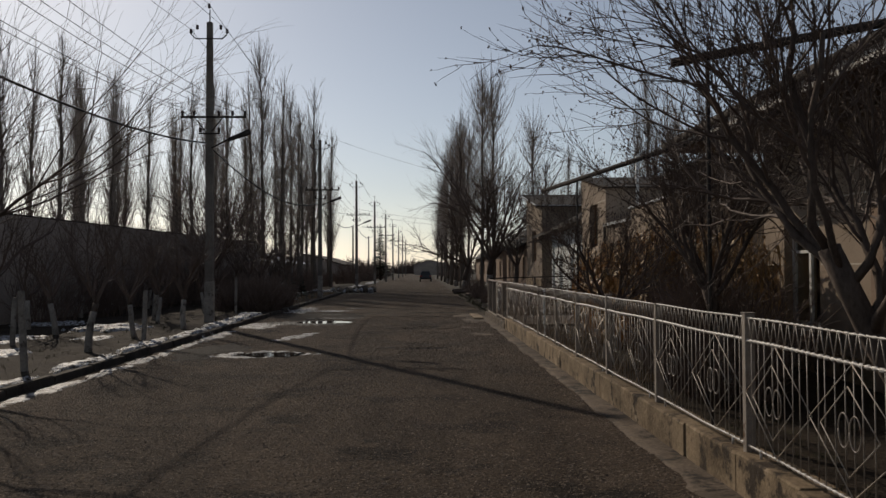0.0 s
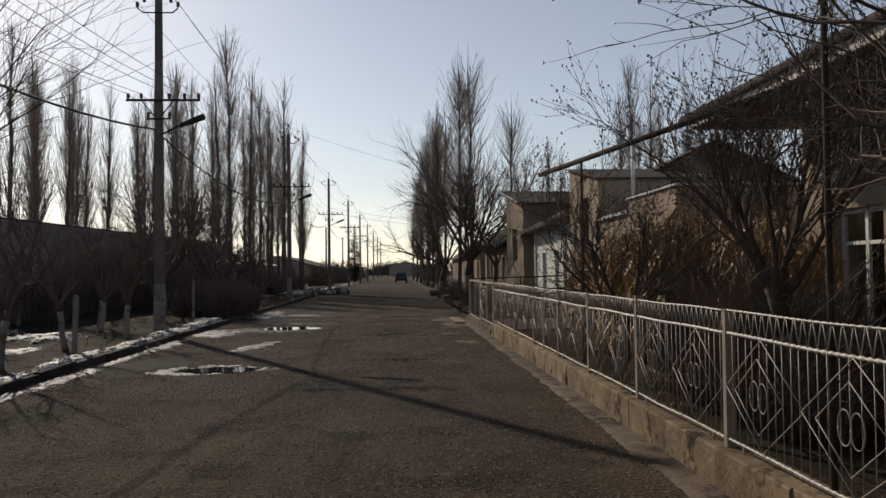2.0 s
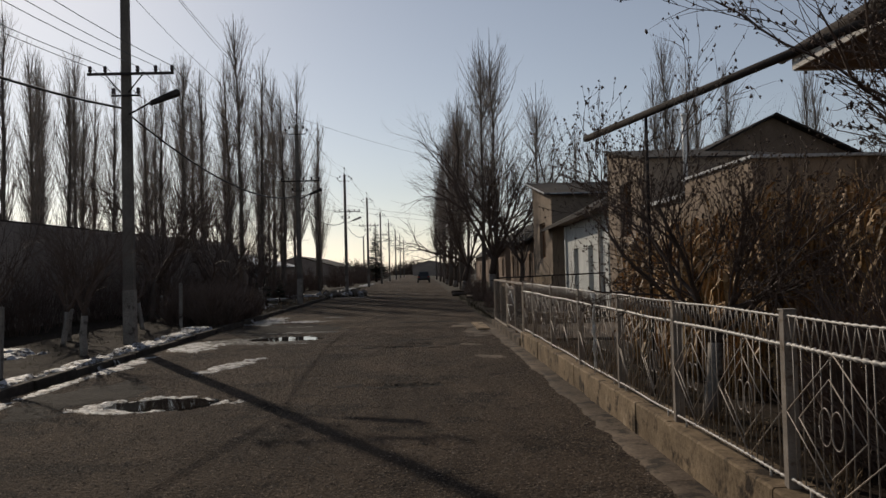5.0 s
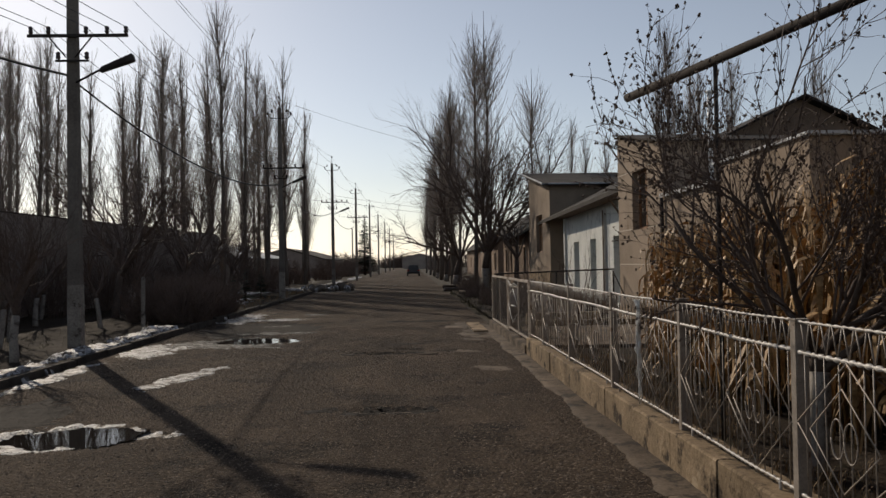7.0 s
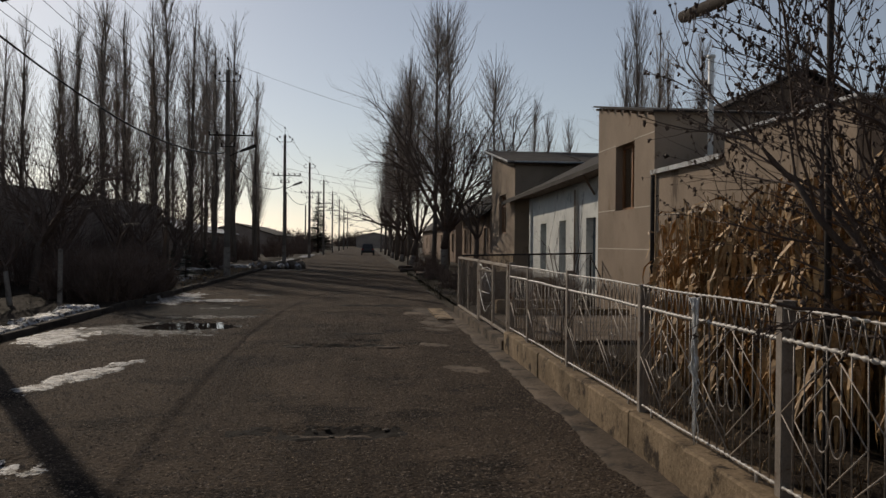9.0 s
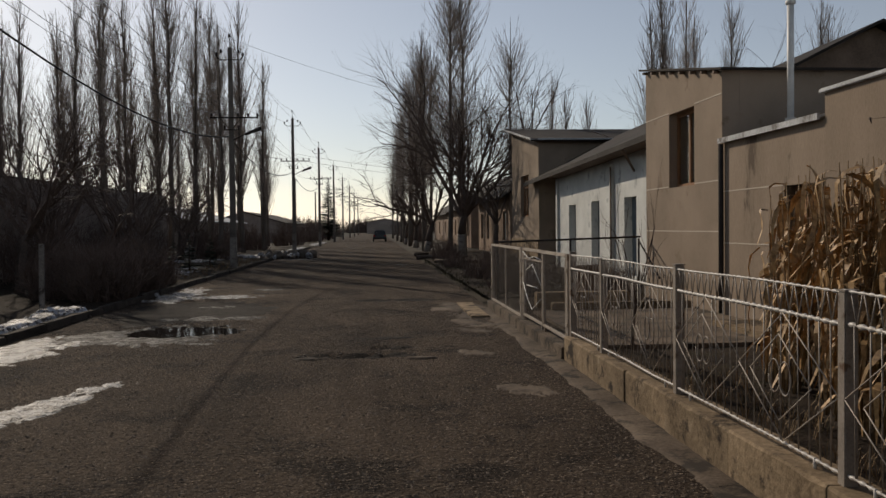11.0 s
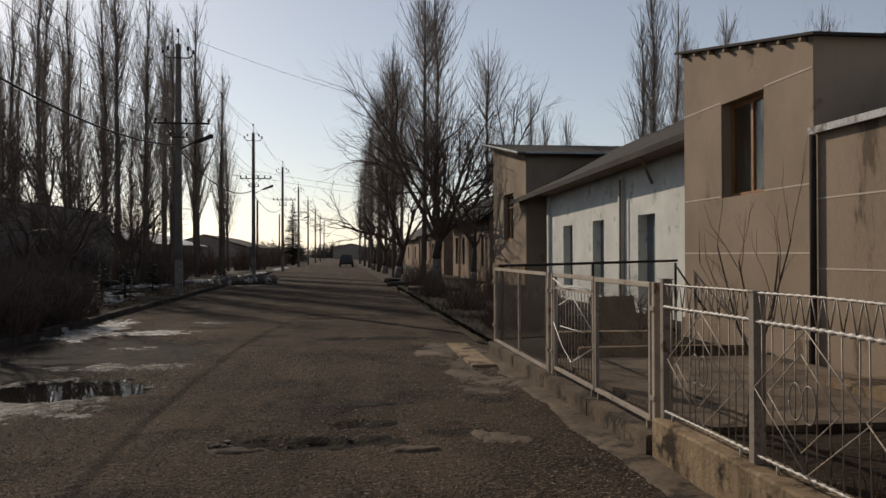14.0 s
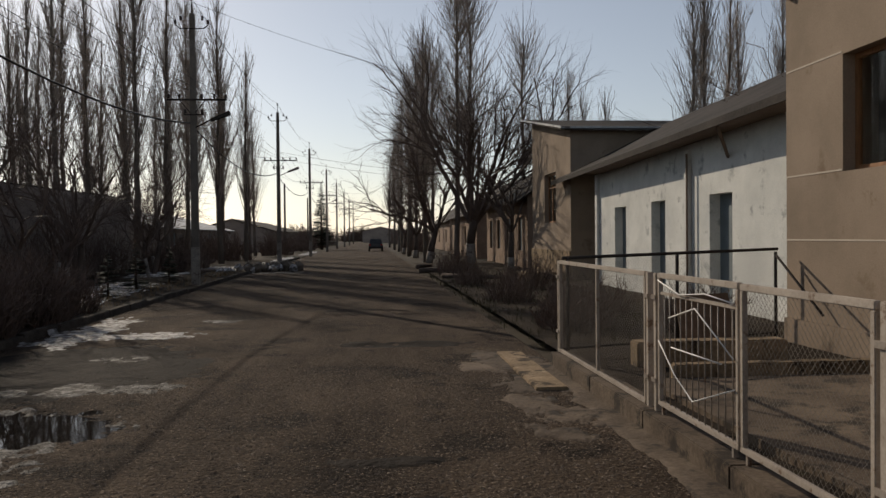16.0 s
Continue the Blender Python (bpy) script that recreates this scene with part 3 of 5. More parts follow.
for i, y in enumerate(POSTS):
    h = 1.36 if i % 2 else 1.33
    p = part("post", boxes((-0.038, 0.038, -0.036, 0.036, -0.01, h - PLINTH + 0.02), bevel=0.006), GREY_STEEL, fence, at=(0.02, y - POSTS[0], 0))
    part("cap", boxes((-0.042, 0.042, -0.04, 0.04, h - PLINTH + 0.021, h - PLINTH + 0.03)), GREY_STEEL, p)
# plastic sheet tied round one upright
wrap = thing("plastic_sheet", "torn white plastic sheet knotted to the fence", "plastic sheet", (FX - 0.02, 16.78, PLINTH - 0.01))
rw = np.random.default_rng(3)
ln = []
for k in range(13):
    z = np.linspace(1.0, rw.uniform(-0.0, 0.4), 12)
    w = 0.015 + 0.075 * np.abs(z - 0.55) ** 1.2
    ln.append((np.stack([-0.035 + rw.normal(0, 0.012, 12), rw.uniform(-1, 1) * w + 0.012 * np.sin(z * 9 + k) - 0.12 * np.clip(0.45 - z, 0, 1) * rw.random(), z], 1), np.linspace(0.008, 0.003, 12)))
ln.append((np.stack([-0.03 + 0 * ca[:10], 0.025 * np.cos(ca[:10] * 2.4), 0.55 + 0.06 * np.sin(ca[:10] * 2)], 1), np.full(10, 0.016)))
for s in ln:
    part("strand", tubes("strand", [s], TEXTILE, 6), parent=wrap)


def chain_link(L, z0, z1, cell=0.052, r=0.0012):
    """Woven wire between 0 and L, as two families of diagonal wires."""
    lines, H = [], z1 - z0
    for s in (1, -1):
        k = -H
        while k < L:
            a, b = max(k, 0.0), min(k + H, L)
            if b - a > 0.01:
                za, zb = (a - k), (b - k)
                if s < 0:
                    za, zb = H - za, H - zb
                lines.append((np.array([(0.002 * s, a, z0 + za), (0.002 * s, b, z0 + zb)]), r))
            k += cell
    return lines


def mesh_frame(name, label, y0, y1, z0, z1, at_x, mid=(), wire=(True,), group="gate panels"):
    g = thing(name, label, "gate", (at_x, y0, 0.175), group)
    L, o = y1 - y0, -0.175
    for nm, d in (("top_rail", (-0.02, 0.02, 0, L, z1 - 0.045, z1)), ("bottom_rail", (-0.02, 0.02, 0, L, z0, z0 + 0.04)), ("stile", (-0.018, 0.018, 0, 0.04, z0 + 0.042, z1 - 0.047)), ("stile", (-0.018, 0.018, L - 0.04, L, z0 + 0.042, z1 - 0.047))):
        part(nm, boxes((d[0], d[1], d[2], d[3], d[4] + o, d[5] + o), bevel=0.005), PALE_STEEL, g)
    for m in mid:
        part("stile", boxes((-0.016, 0.016, m - y0 - 0.02, m - y0 + 0.02, z0 + 0.042 + o, z1 - 0.047 + o), bevel=0.004), PALE_STEEL, g)
    for f in (0.06, 0.94):
        part("foot", boxes((-0.015, 0.015, L * f - 0.015, L * f + 0.015, -0.005, z0 + o + 0.002)), GREY_STEEL, g)
    if wire[0]:
        part("wire_mesh", tubes("wire_mesh", chain_link(L, z0 + o + 0.02, z1 + o - 0.02), WIRE, 3, False), parent=g, label="rusty chain-link wire")
    return g


mesh_frame("gate", "cream steel gate leaf filled with chain-link", 24.22, 25.66, 0.24, 1.34, FX)
wicket = mesh_frame("gate", "cream steel gate leaf with bent-rod leaf ornament", 25.69, 27.2, 0.24, 1.345, FX, (), (False,))
for k in range(1, 13):
    part("bar", rod_mesh("bar", [(0, 1.51 * k / 13, 0.06), (0, 1.51 * k / 13, 1.0)], 0.005, GREY_STEEL), parent=wicket)
part("rail", boxes((-0.01, 0.01, 0.03, 1.48, 0.99, 1.015)), PALE_STEEL, wicket)
leaf = [((-0.03, 1.22, 0.82), (-0.03, 0.69, 0.94), (-0.03, 0.04, 0.66)), ((-0.03, 1.46, 0.61), (-0.03, 1.1, 0.38), (-0.03, 0.74, 0.24), (-0.03, 0.03, 0.46)), ((-0.03, 1.17, 0.59), (-0.03, 0.23, 0.6)), ((-0.03, 0.05, 1.03), (-0.03, 0.5, 1.06), (-0.03, 1.0, 1.02), (-0.03, 1.47, 1.11))]
for pl in leaf:
    part("ornament_rod", rod_mesh("ornament_rod", pl, 0.0055, WHITE_FRAME), parent=wicket, label="bent white rod")
mesh_frame("mesh_panel", "cream steel fence frame filled with chain-link", 27.52, 30.83, 0.18, 1.345, FX, (29.1,))
for y in (24.15, 27.27, 27.46, 30.88):
    p = thing("gate_post", "cream painted steel gate post", "post", (FX + 0.01, y, 0.17), "gate posts")
    part("shaft", boxes((-0.03, 0.03, -0.03, 0.03, 0, 1.17), bevel=0.005), PALE_STEEL, p)
    for z in (0.25, 0.95):
        part("hinge", boxes((-0.045, -0.031, -0.05, 0.05, z, z + 0.035)), GREY_STEEL, p)
# yard divider from the gate end to the tower corner
div = thing("yard_fence", "dark pipe rail with sagging chain-link across the yard", "fence", (2.26, 30.95, 0.05))
dv = np.array([3.5, 1.2, 0.0])
part("top_rail", rod_mesh("top_rail", [(0, 0, 1.32), dv + [0, 0, 1.38]], 0.022, PIPE, 8), parent=div)
part("bottom_rail", rod_mesh("bottom_rail", [(0, 0, 0.15), dv + [0, 0, 0.15]], 0.015, PIPE, 8), parent=div)
for f in (0.02, 0.5, 0.99):
    part("post", rod_mesh("post", [tuple(dv * f), tuple(dv * f + [0, 0, 1.34])], 0.025, PIPE, 8), parent=div)
part("brace", rod_mesh("brace", [tuple(dv * 0.99 + [0, 0, 1.3]), tuple(dv * 0.99 + [0.1, -1.1, 0.5])], 0.018, PIPE, 8), parent=div)
cl = [(np.stack([p[:, 1] / 3.7 * dv[0], p[:, 1] / 3.7 * dv[1], p[:, 2]], 1), r) for p, r in chain_link(3.7, 0.15, 1.34)]
part("wire_mesh", tubes("wire_mesh", cl, WIRE, 3, False), parent=div, label="chain-link wire")

# ---- overhead pipe frames in the first yard ----
for e0, e1, f in (((2.2, 17.2, 3.28), (4.75, 11.6, 3.86), 0.19), ((2.0, 8.02, 3.56), (5.92, 7.7, 4.24), 0.08)):
    top = np.array(e0) + (np.array(e1) - np.array(e0)) * f
    o = np.array([top[0], top[1], 0.03])
    g = thing("pipe_frame", "dark iron pipe on a thin upright beside the fence", "pipe", tuple(o))
    part("upright", rod_mesh("upright", [(0, 0, 0), tuple(top - o)], 0.02, PIPE, 8), parent=g)
    part("pipe", rod_mesh("pipe", [np.array(e0) - o, np.array(e1) - o], 0.042, PIPE, 10), parent=g)

# ---- houses ----


def window_in(y0, y1, z0, z1, x, parent, mat, mullions=1, depth=0.14, bars=1, name="window"):
    """A framed, glazed window set back in a street wall."""
    w = thing(name, "", "")
    w.parent = parent
    for k in ("label", "category"):
        if k in w:
            del w[k]
    bm = boxes((x + depth, x + depth + 0.06, y0, y0 + 0.07, z0, z1), (x + depth, x + depth + 0.06, y1 - 0.07, y1, z0, z1), (x + depth, x + depth + 0.06, y0 + 0.07, y1 - 0.07, z1 - 0.07, z1), (x + depth, x + depth + 0.06, y0 + 0.07, y1 - 0.07, z0, z0 + 0.07))
    fr = part("window_frame", bm, mat, parent)
    for k in range(mullions):
        m = y0 + (y1 - y0) * (k + 1) / (mullions + 1)
        part("mullion", boxes((x + depth + 0.005, x + depth + 0.055, m - 0.035, m + 0.035, z0 + 0.072, z1 - 0.072)), mat, fr)
    for k in range(bars):
        z = z0 + (z1 - z0) * 0.72
        part("transom", boxes((x + depth + 0.012, x + depth + 0.05, y0 + 0.072, y1 - 0.072, z - 0.025, z + 0.025)), mat, fr)
    pane = part("pane", boxes((x + depth + 0.028, x + depth + 0.034, y0 + 0.06, y1 - 0.06, z0 + 0.06, z1 - 0.06)), GLASS, fr)
    pane.visible_shadow = False
    # added dark panel behind the pane, room shade put into its colour
    part("room_shade_panel", boxes((x + 0.75, x + 0.8, y0 - 0.4, y1 + 0.4, z0 - 0.3, z1 + 0.3)), INSIDE, fr)
    if mat != WOOD:
        part("window_sill", boxes((x - 0.05, x + depth, y0 - 0.04, y1 + 0.04, z0 - 0.05, z0 - 0.003), bevel=0.006), mat, fr)
    bpy.data.objects.remove(w)
    return fr


WX = 5.93
# first house: long, with a wide eave
h1 = thing("house", "tan rendered house with a wide white-edged eave", "house", (WX, 6, 0))
h1.location = (0, 0, 0)
ops1 = [(13.35, 14.6, 0.75, 2.45), (8.5, 11.4, 0.35, 2.5), (3.0, 4.6, 0.8, 2.4), (-2.5, -1.0, 0.8, 2.4)]
part("wall", wall_mesh("y", WX, 0.35, -8, 15.4, -0.1, 3.9, ops1), TAN, h1)
part("wall", wall_mesh("x", 15.05, 0.348, WX + 0.352, 14, -0.1, 3.9), TAN, h1)
part("wall", wall_mesh("x", -8, 0.348, WX + 0.352, 14, -0.1, 3.9), TAN, h1)
part("plinth_course", boxes((WX - 0.06, WX - 0.002, -8, 15.4, -0.1, 0.42), bevel=0.01), CONCRETE, h1)
for y0, y1, z0, z1 in ops1:
    window_in(y0, y1, z0, z1, WX, h1, WHITE_FRAME, 3 if y1 - y0 > 2 else 1)
for y in (11.5, 8.2):
    part("pilaster", boxes((WX - 0.14, WX - 0.002, y - 0.16, y + 0.16, -0.1, 3.88), bevel=0.012), BRICKISH, h1)
for z in (1.75, 2.75):
    for c, d in ((11.68, 13.3), (14.65, 15.35)):
        part("joint_line", boxes((WX - 0.006, WX - 0.001, c, d, z, z + 0.02)), SEAM, h1)
bm = bmesh.new()
prism(bm, [(4.52, -8.6, 4.06), (4.52, 16.3, 4.06), (10.6, 16.3, 6.3), (10.6, -8.6, 6.3)], [(4.52, -8.6, 4.12), (4.52, 16.3, 4.12), (10.6, 16.3, 6.36), (10.6, -8.6, 6.36)])
part("roof", bm, ROOF_DARK, h1)
bm = bmesh.new()
prism(bm, [(10.6, -8.6, 6.3), (10.6, 16.3, 6.3), (16, 16.3, 4.1), (16, -8.6, 4.1)], [(10.6, -8.6, 6.36), (10.6, 16.3, 6.36), (16, 16.3, 4.16), (16, -8.6, 4.16)])
part("roof", bm, ROOF_DARK, h1)
bm = bmesh.new()
prism(bm, [(4.56, 16.3, 3.92), (14, 16.3, 3.92), (10.6, 16.3, 6.28)], [(4.56, 16.42, 3.92), (14, 16.42, 3.92), (10.6, 16.42, 6.28)])
part("gable_board", bm, FASCIA, h1)
for j in range(17):
    y = -8.6 + 1.465 * j
    part("fascia_board", boxes((4.49, 4.52, y + 0.004, y + 1.461, 3.9, 4.1)), FASCIA, h1, "white painted eave board")
for j in range(9):
    x = 4.53 + 0.155 * j
    part("soffit_board", boxes((x, x + 0.15, -8.5, 16.28, 3.905, 3.93)), SOFFIT, h1, "dark brown soffit board")
part("gutter", rod_mesh("gutter", [(4.45, -8.6, 4.13), (4.45, 16.5, 4.08)], 0.06, PIPE, 10), parent=h1, label="dark half-round gutter")
# small low wing between the houses
wing = thing("house", "low stained tan wing with a snow-dusted flat roof", "house", (0, 0, 0))
wing_ops = [(25.0, 25.88, 0.1, 2.26)]
part("wall", wall_mesh("y", WX, 0.3, 24.7, 28.1, -0.1, 3.12, wing_ops), TAN_OLD, wing)
part("wall", wall_mesh("y", WX - 0.03, 0.33, 21.0, 24.698, -0.1, 3.46), TAN_OLD, wing)
part("wall", wall_mesh("x", 21.0, 0.3, WX + 0.302, 9, -0.1, 3.46), TAN_OLD, wing)
part("coping", boxes((5.84, 9.0, 20.9, 24.76, 3.462, 3.52), bevel=0.01), ROOF_PALE, wing, "snow-dusted sheet coping")
bm = bmesh.new()
prism(bm, [(5.87, 24.78, 3.14), (5.87, 28.09, 3.14), (9.2, 28.09, 3.95), (9.2, 24.78, 3.95)], [(5.87, 24.78, 3.18), (5.87, 28.09, 3.18), (9.2, 28.09, 3.99), (9.2, 24.78, 3.99)])
part("roof", bm, ROOF_PALE, wing)
part("fascia_board", boxes((5.83, 5.868, 24.78, 28.08, 3.11, 3.2)), ROOF_PALE, wing)
for z in (2.26, 1.35):
    part("joint_line", boxes((WX - 0.006, WX - 0.001, 25.92, 28.08, z, z + 0.02)), SEAM, wing)
d = part("door", boxes((WX + 0.16, WX + 0.2, 25.02, 25.86, 0.12, 2.24), bevel=0.006), WOOD, wing)
part("handle", boxes((WX + 0.13, WX + 0.158, 25.72, 25.75, 1.05, 1.17)), PIPE, d)
# added dark panel behind the door leaf, painted as indoor shade
part("room_shade_panel", boxes((WX + 0.24, WX + 0.28, 24.8, 26.1, 0, 2.4)), INSIDE, wing)
# vent pipe standing on the wing roof
vp = thing("vent_pipe", "white vertical vent pipe on the low roof", "pipe", (6.8, 27.35, 3.42))
part("tube", rod_mesh("tube", [(0, 0, 0), (0, 0, 1.95)], 0.055, WHITE_FRAME, 12), parent=vp)
part("cap", rod_mesh("cap", [(0, 0, 1.96), (0, 0, 2.02)], 0.08, WHITE_FRAME, 12), parent=vp)
part("flashing", rod_mesh("flashing", [(0, 0, -0.04), (0, 0, 0.05)], 0.09, FASCIA, 12), parent=vp)

# tower porch with shed roof
tw = thing("house", "tan rendered two-storey porch block with a deep window", "house", (0, 0, 0))
slope = lambda y: 4.42 + (y - 28.1) * 0.178
win = (29.38, 30.74, 2.46, 3.98)
part("wall", wall_mesh("y", WX, 0.32, 28.1, 32.2, -0.1, slope, [win]), TAN, tw)
part("wall", wall_mesh("x", 28.1, 0.3, WX + 0.322, 9.6, -0.1, 4.42), TAN, tw)
part("wall", wall_mesh("x", 31.9, 0.3, WX + 0.322, 9.6, -0.1, 5.09), TAN, tw)
window_in(*win, WX, tw, WOOD, 1, 0.17, 0)
part("plinth_course", boxes((WX - 0.05, WX - 0.002, 28.15, 32.2, -0.1, 0.42), bevel=0.01), TAN_OLD, tw)
for z, c in ((1.55, 28.12), (2.47, 28.12), (4.0, 28.12)):
    for a, b in ((c, 29.36), (30.76, 32.19)) if z > 2.4 else ((c, 32.19),):
        part("joint_line", boxes((WX - 0.006, WX - 0.001, a, b, z, z + 0.022)), SEAM, tw)
bm = bmesh.new()
prism(bm, [(5.84, 27.95, 4.4), (5.84, 32.42, 5.2), (9.8, 32.42, 5.2), (9.8, 27.95, 4.4)], [(5.84, 27.95, 4.44), (5.84, 32.42, 5.24), (9.8, 32.42, 5.24), (9.8, 27.95, 4.44)])
part("roof", bm, ROOF_DARK, tw)
for k in range(8):
    y = 28.2 + 0.55 * k
    part("rafter_end", boxes((5.82, 5.925, y, y + 0.06, slope(y) - 0.06, slope(y) - 0.012)), SOFFIT, tw)
part("pipe_and_shade_rod", rod_mesh("pipe_and_shade_rod", [(WX - 0.06, 28.02, 0.05), (WX - 0.06, 28.02, 3.1)], 0.045, PIPE, 10), parent=tw, label="dark upright: downpipe on the tan porch, pilaster shade line on the white house")
step = solid("step", boxes((5.0, 5.86, 24.6, 26.4, 0, 0.2), bevel=0.02), CONCRETE, "worn concrete doorstep by the low wing", "step", kind="")
edge = solid("garden_edging", boxes((3.1, 5.8, 29.2, 29.4, 0.0, 0.24), bevel=0.02), CONCRETE, "low concrete edging across the yard", "edging", kind="")
board = thing("plywood_board", "brown plywood board leaning in the yard", "board", (4.3, 31.1, 0.06))
part("sheet", boxes((-0.45, 0.45, -0.012, 0.012, 0, 0.78), bevel=0.004), SOFFIT, board, at=pose(0, 0, 0.03, -14, 0, 18))
ledge = solid("bench", boxes((3.0, 4.9, 30.2, 30.5, 0.0, 0.36), bevel=0.02), CONCRETE, "long low concrete bench in the yard", "bench", kind="")
walk_slab = solid("pavement", boxes((2.7, 5.84, 24.5, 29.1, -0.1, 0.115)), SLAB, "worn concrete yard paving", "pavement")

# white house with gable roof
wh = thing("house", "blue-white washed house with a sagging dark gable roof", "house", (0, 0, 0))
HX = 7.2
wops = [(43.9, 45.0, 0.5, 2.48), (40.7, 41.74, 0.35, 2.52), (36.84, 37.98, 0.2, 2.52), (33.5, 34.5, 0.3, 2.62)]
part("wall", wall_mesh("y", HX, 0.4, 32.2, 46.9, -0.1, 3.95, wops), WHITEWASH, wh)
for y0, y1, z0, z1 in wops:
    part("door", boxes((HX + 0.24, HX + 0.29, y0, y1, z0, z1)), BLUE_PAINT, wh, "faded blue shutter door")
for y in (39.1, 46.75):
    part("pilaster", boxes((HX - 0.1, HX - 0.002, y - 0.12, y + 0.12, -0.1, 3.6), bevel=0.01), WHITEWASH, wh)
# thin brown rod drawn as the shade line beside the pilaster, no pipe here
part("pipe_and_shade_rod", rod_mesh("pipe_and_shade_rod", [(HX - 0.15, 38.9, 0.1), (HX - 0.15, 38.9, 3.5)], 0.026, SOFFIT, 8), parent=wh, label="dark upright: downpipe on the tan porch, pilaster shade line on the white house")
part("wall", wall_mesh("x", 46.92, 0.3, HX + 1.6, 13, -0.1, 3.9), WHITEWASH, wh)
part("wall", wall_mesh("y", HX + 1.6, 0.3, 47.24, 50.6, -0.1, 3.9, [(47.6, 48.6, 0.1, 2.2)]), WHITEWASH, wh)
part("door", boxes((HX + 1.72, HX + 1.77, 47.6, 48.6, 0.1, 2.2)), BLUE_PAINT, wh)
bm = bmesh.new()
prism(bm, [(6.55, 32.55, 3.92), (6.55, 50.8, 3.6), (10.8, 50.8, 5.7), (10.8, 31.0, 6.03), (8.6, 31.0, 4.94), (8.6, 32.55, 4.92)], [(6.55, 32.55, 3.99), (6.55, 50.8, 3.67), (10.8, 50.8, 5.77), (10.8, 31.0, 6.1), (8.6, 31.0, 5.01), (8.6, 32.55, 4.99)])
part("roof", bm, ROOF_DARK, wh)
bm = bmesh.new()
prism(bm, [(10.8, 31.0, 6.03), (10.8, 50.8, 5.7), (15, 50.8, 3.7), (15, 31.0, 4.0)], [(10.8, 31.0, 6.1), (10.8, 50.8, 5.77), (15, 50.8, 3.77), (15, 31.0, 4.07)])
part("roof", bm, ROOF_DARK, wh)
bm = bmesh.new()
prism(bm, [(7.4, 31.3, 3.6), (14.5, 31.3, 3.6), (14.5, 31.3, 4.2), (10.8, 31.3, 5.99), (8.4, 31.3, 4.85), (7.4, 31.3, 4.3)], [(7.4, 31.4, 3.6), (14.5, 31.4, 3.6), (14.5, 31.4, 4.2), (10.8, 31.4, 5.99), (8.4, 31.4, 4.85), (7.4, 31.4, 4.3)])
part("gable_board", bm, SOFFIT, wh)
for k in range(4):
    bm = bmesh.new()
    xa = 6.56 + 0.155 * k
    prism(bm, [(xa, 32.6, 3.845), (xa + 0.15, 32.6, 3.845), (xa + 0.15, 46.3, 3.605), (xa, 46.3, 3.605)], [(xa, 32.6, 3.87), (xa + 0.15, 32.6, 3.87), (xa + 0.15, 46.3, 3.63), (xa, 46.3, 3.63)])
    part("soffit_board", bm, SOFFIT, wh, "dark brown soffit board")
bm = bmesh.new()
prism(bm, [(6.52, 32.56, 3.83), (6.55, 32.56, 3.83), (6.55, 50.8, 3.51), (6.52, 50.8, 3.51)], [(6.52, 32.56, 3.97), (6.55, 32.56, 3.97), (6.55, 50.8, 3.65), (6.52, 50.8, 3.65)])
part("eave_board", bm, ROOF_DARK, wh)
part("brace", rod_mesh("brace", [(7.19, 37.0, 3.25), (6.62, 36.2, 3.75)], 0.04, SOFFIT, 6), parent=wh)

# second porch block further up the street
t2 = thing("house", "tan rendered porch block with a snow-edged roof", "house", (0, 0, 0))
X2 = 6.9
slope2 = lambda y: 5.4 + (y - 49.3) * 0.17
w2 = (51.65, 53.7, 2.15, 4.1)
part("wall", wall_mesh("y", X2, 0.3, 49.3, 56.2, -0.1, slope2, [w2]), TAN, t2)
part("wall", wall_mesh("x", 49.3, 0.3, X2 + 0.302, 13, -0.1, 5.4), TAN, t2)
part("plinth_course", boxes((X2 - 0.06, X2 - 0.002, 49.3, 56.2, -0.1, 1.1), bevel=0.01), CONCRETE, t2)
window_in(*w2, X2, t2, WOOD, 2, 0.16, 1)
bm = bmesh.new()
prism(bm, [(6.5, 48.9, 5.35), (6.5, 56.6, 6.66), (13.2, 56.6, 6.66), (13.2, 48.9, 5.35)], [(6.5, 48.9, 5.45), (6.5, 56.6, 6.76), (13.2, 56.6, 6.76), (13.2, 48.9, 5.45)])
part("roof", bm, ROOF_DARK, t2)
bm = bmesh.new()
prism(bm, [(6.46, 48.86, 5.4), (6.499, 48.86, 5.4), (6.499, 56.6, 6.71), (6.46, 56.6, 6.71)], [(6.46, 48.86, 5.47), (6.499, 48.86, 5.47), (6.499, 56.6, 6.78), (6.46, 56.6, 6.78)])
part("snow_edge", bm, ROOF_PALE, t2, "snow-dusted roof edge")
part("snow_edge", boxes((6.5, 13.2, 48.84, 48.896, 5.4, 5.462)), ROOF_PALE, t2, "snow-dusted roof edge")
bench = solid("concrete_step", boxes((5.2, 6.83, 49.2, 51.0, 0.0, 0.35), bevel=0.03), CONCRETE, "pale concrete step at the porch block", "step", kind="")


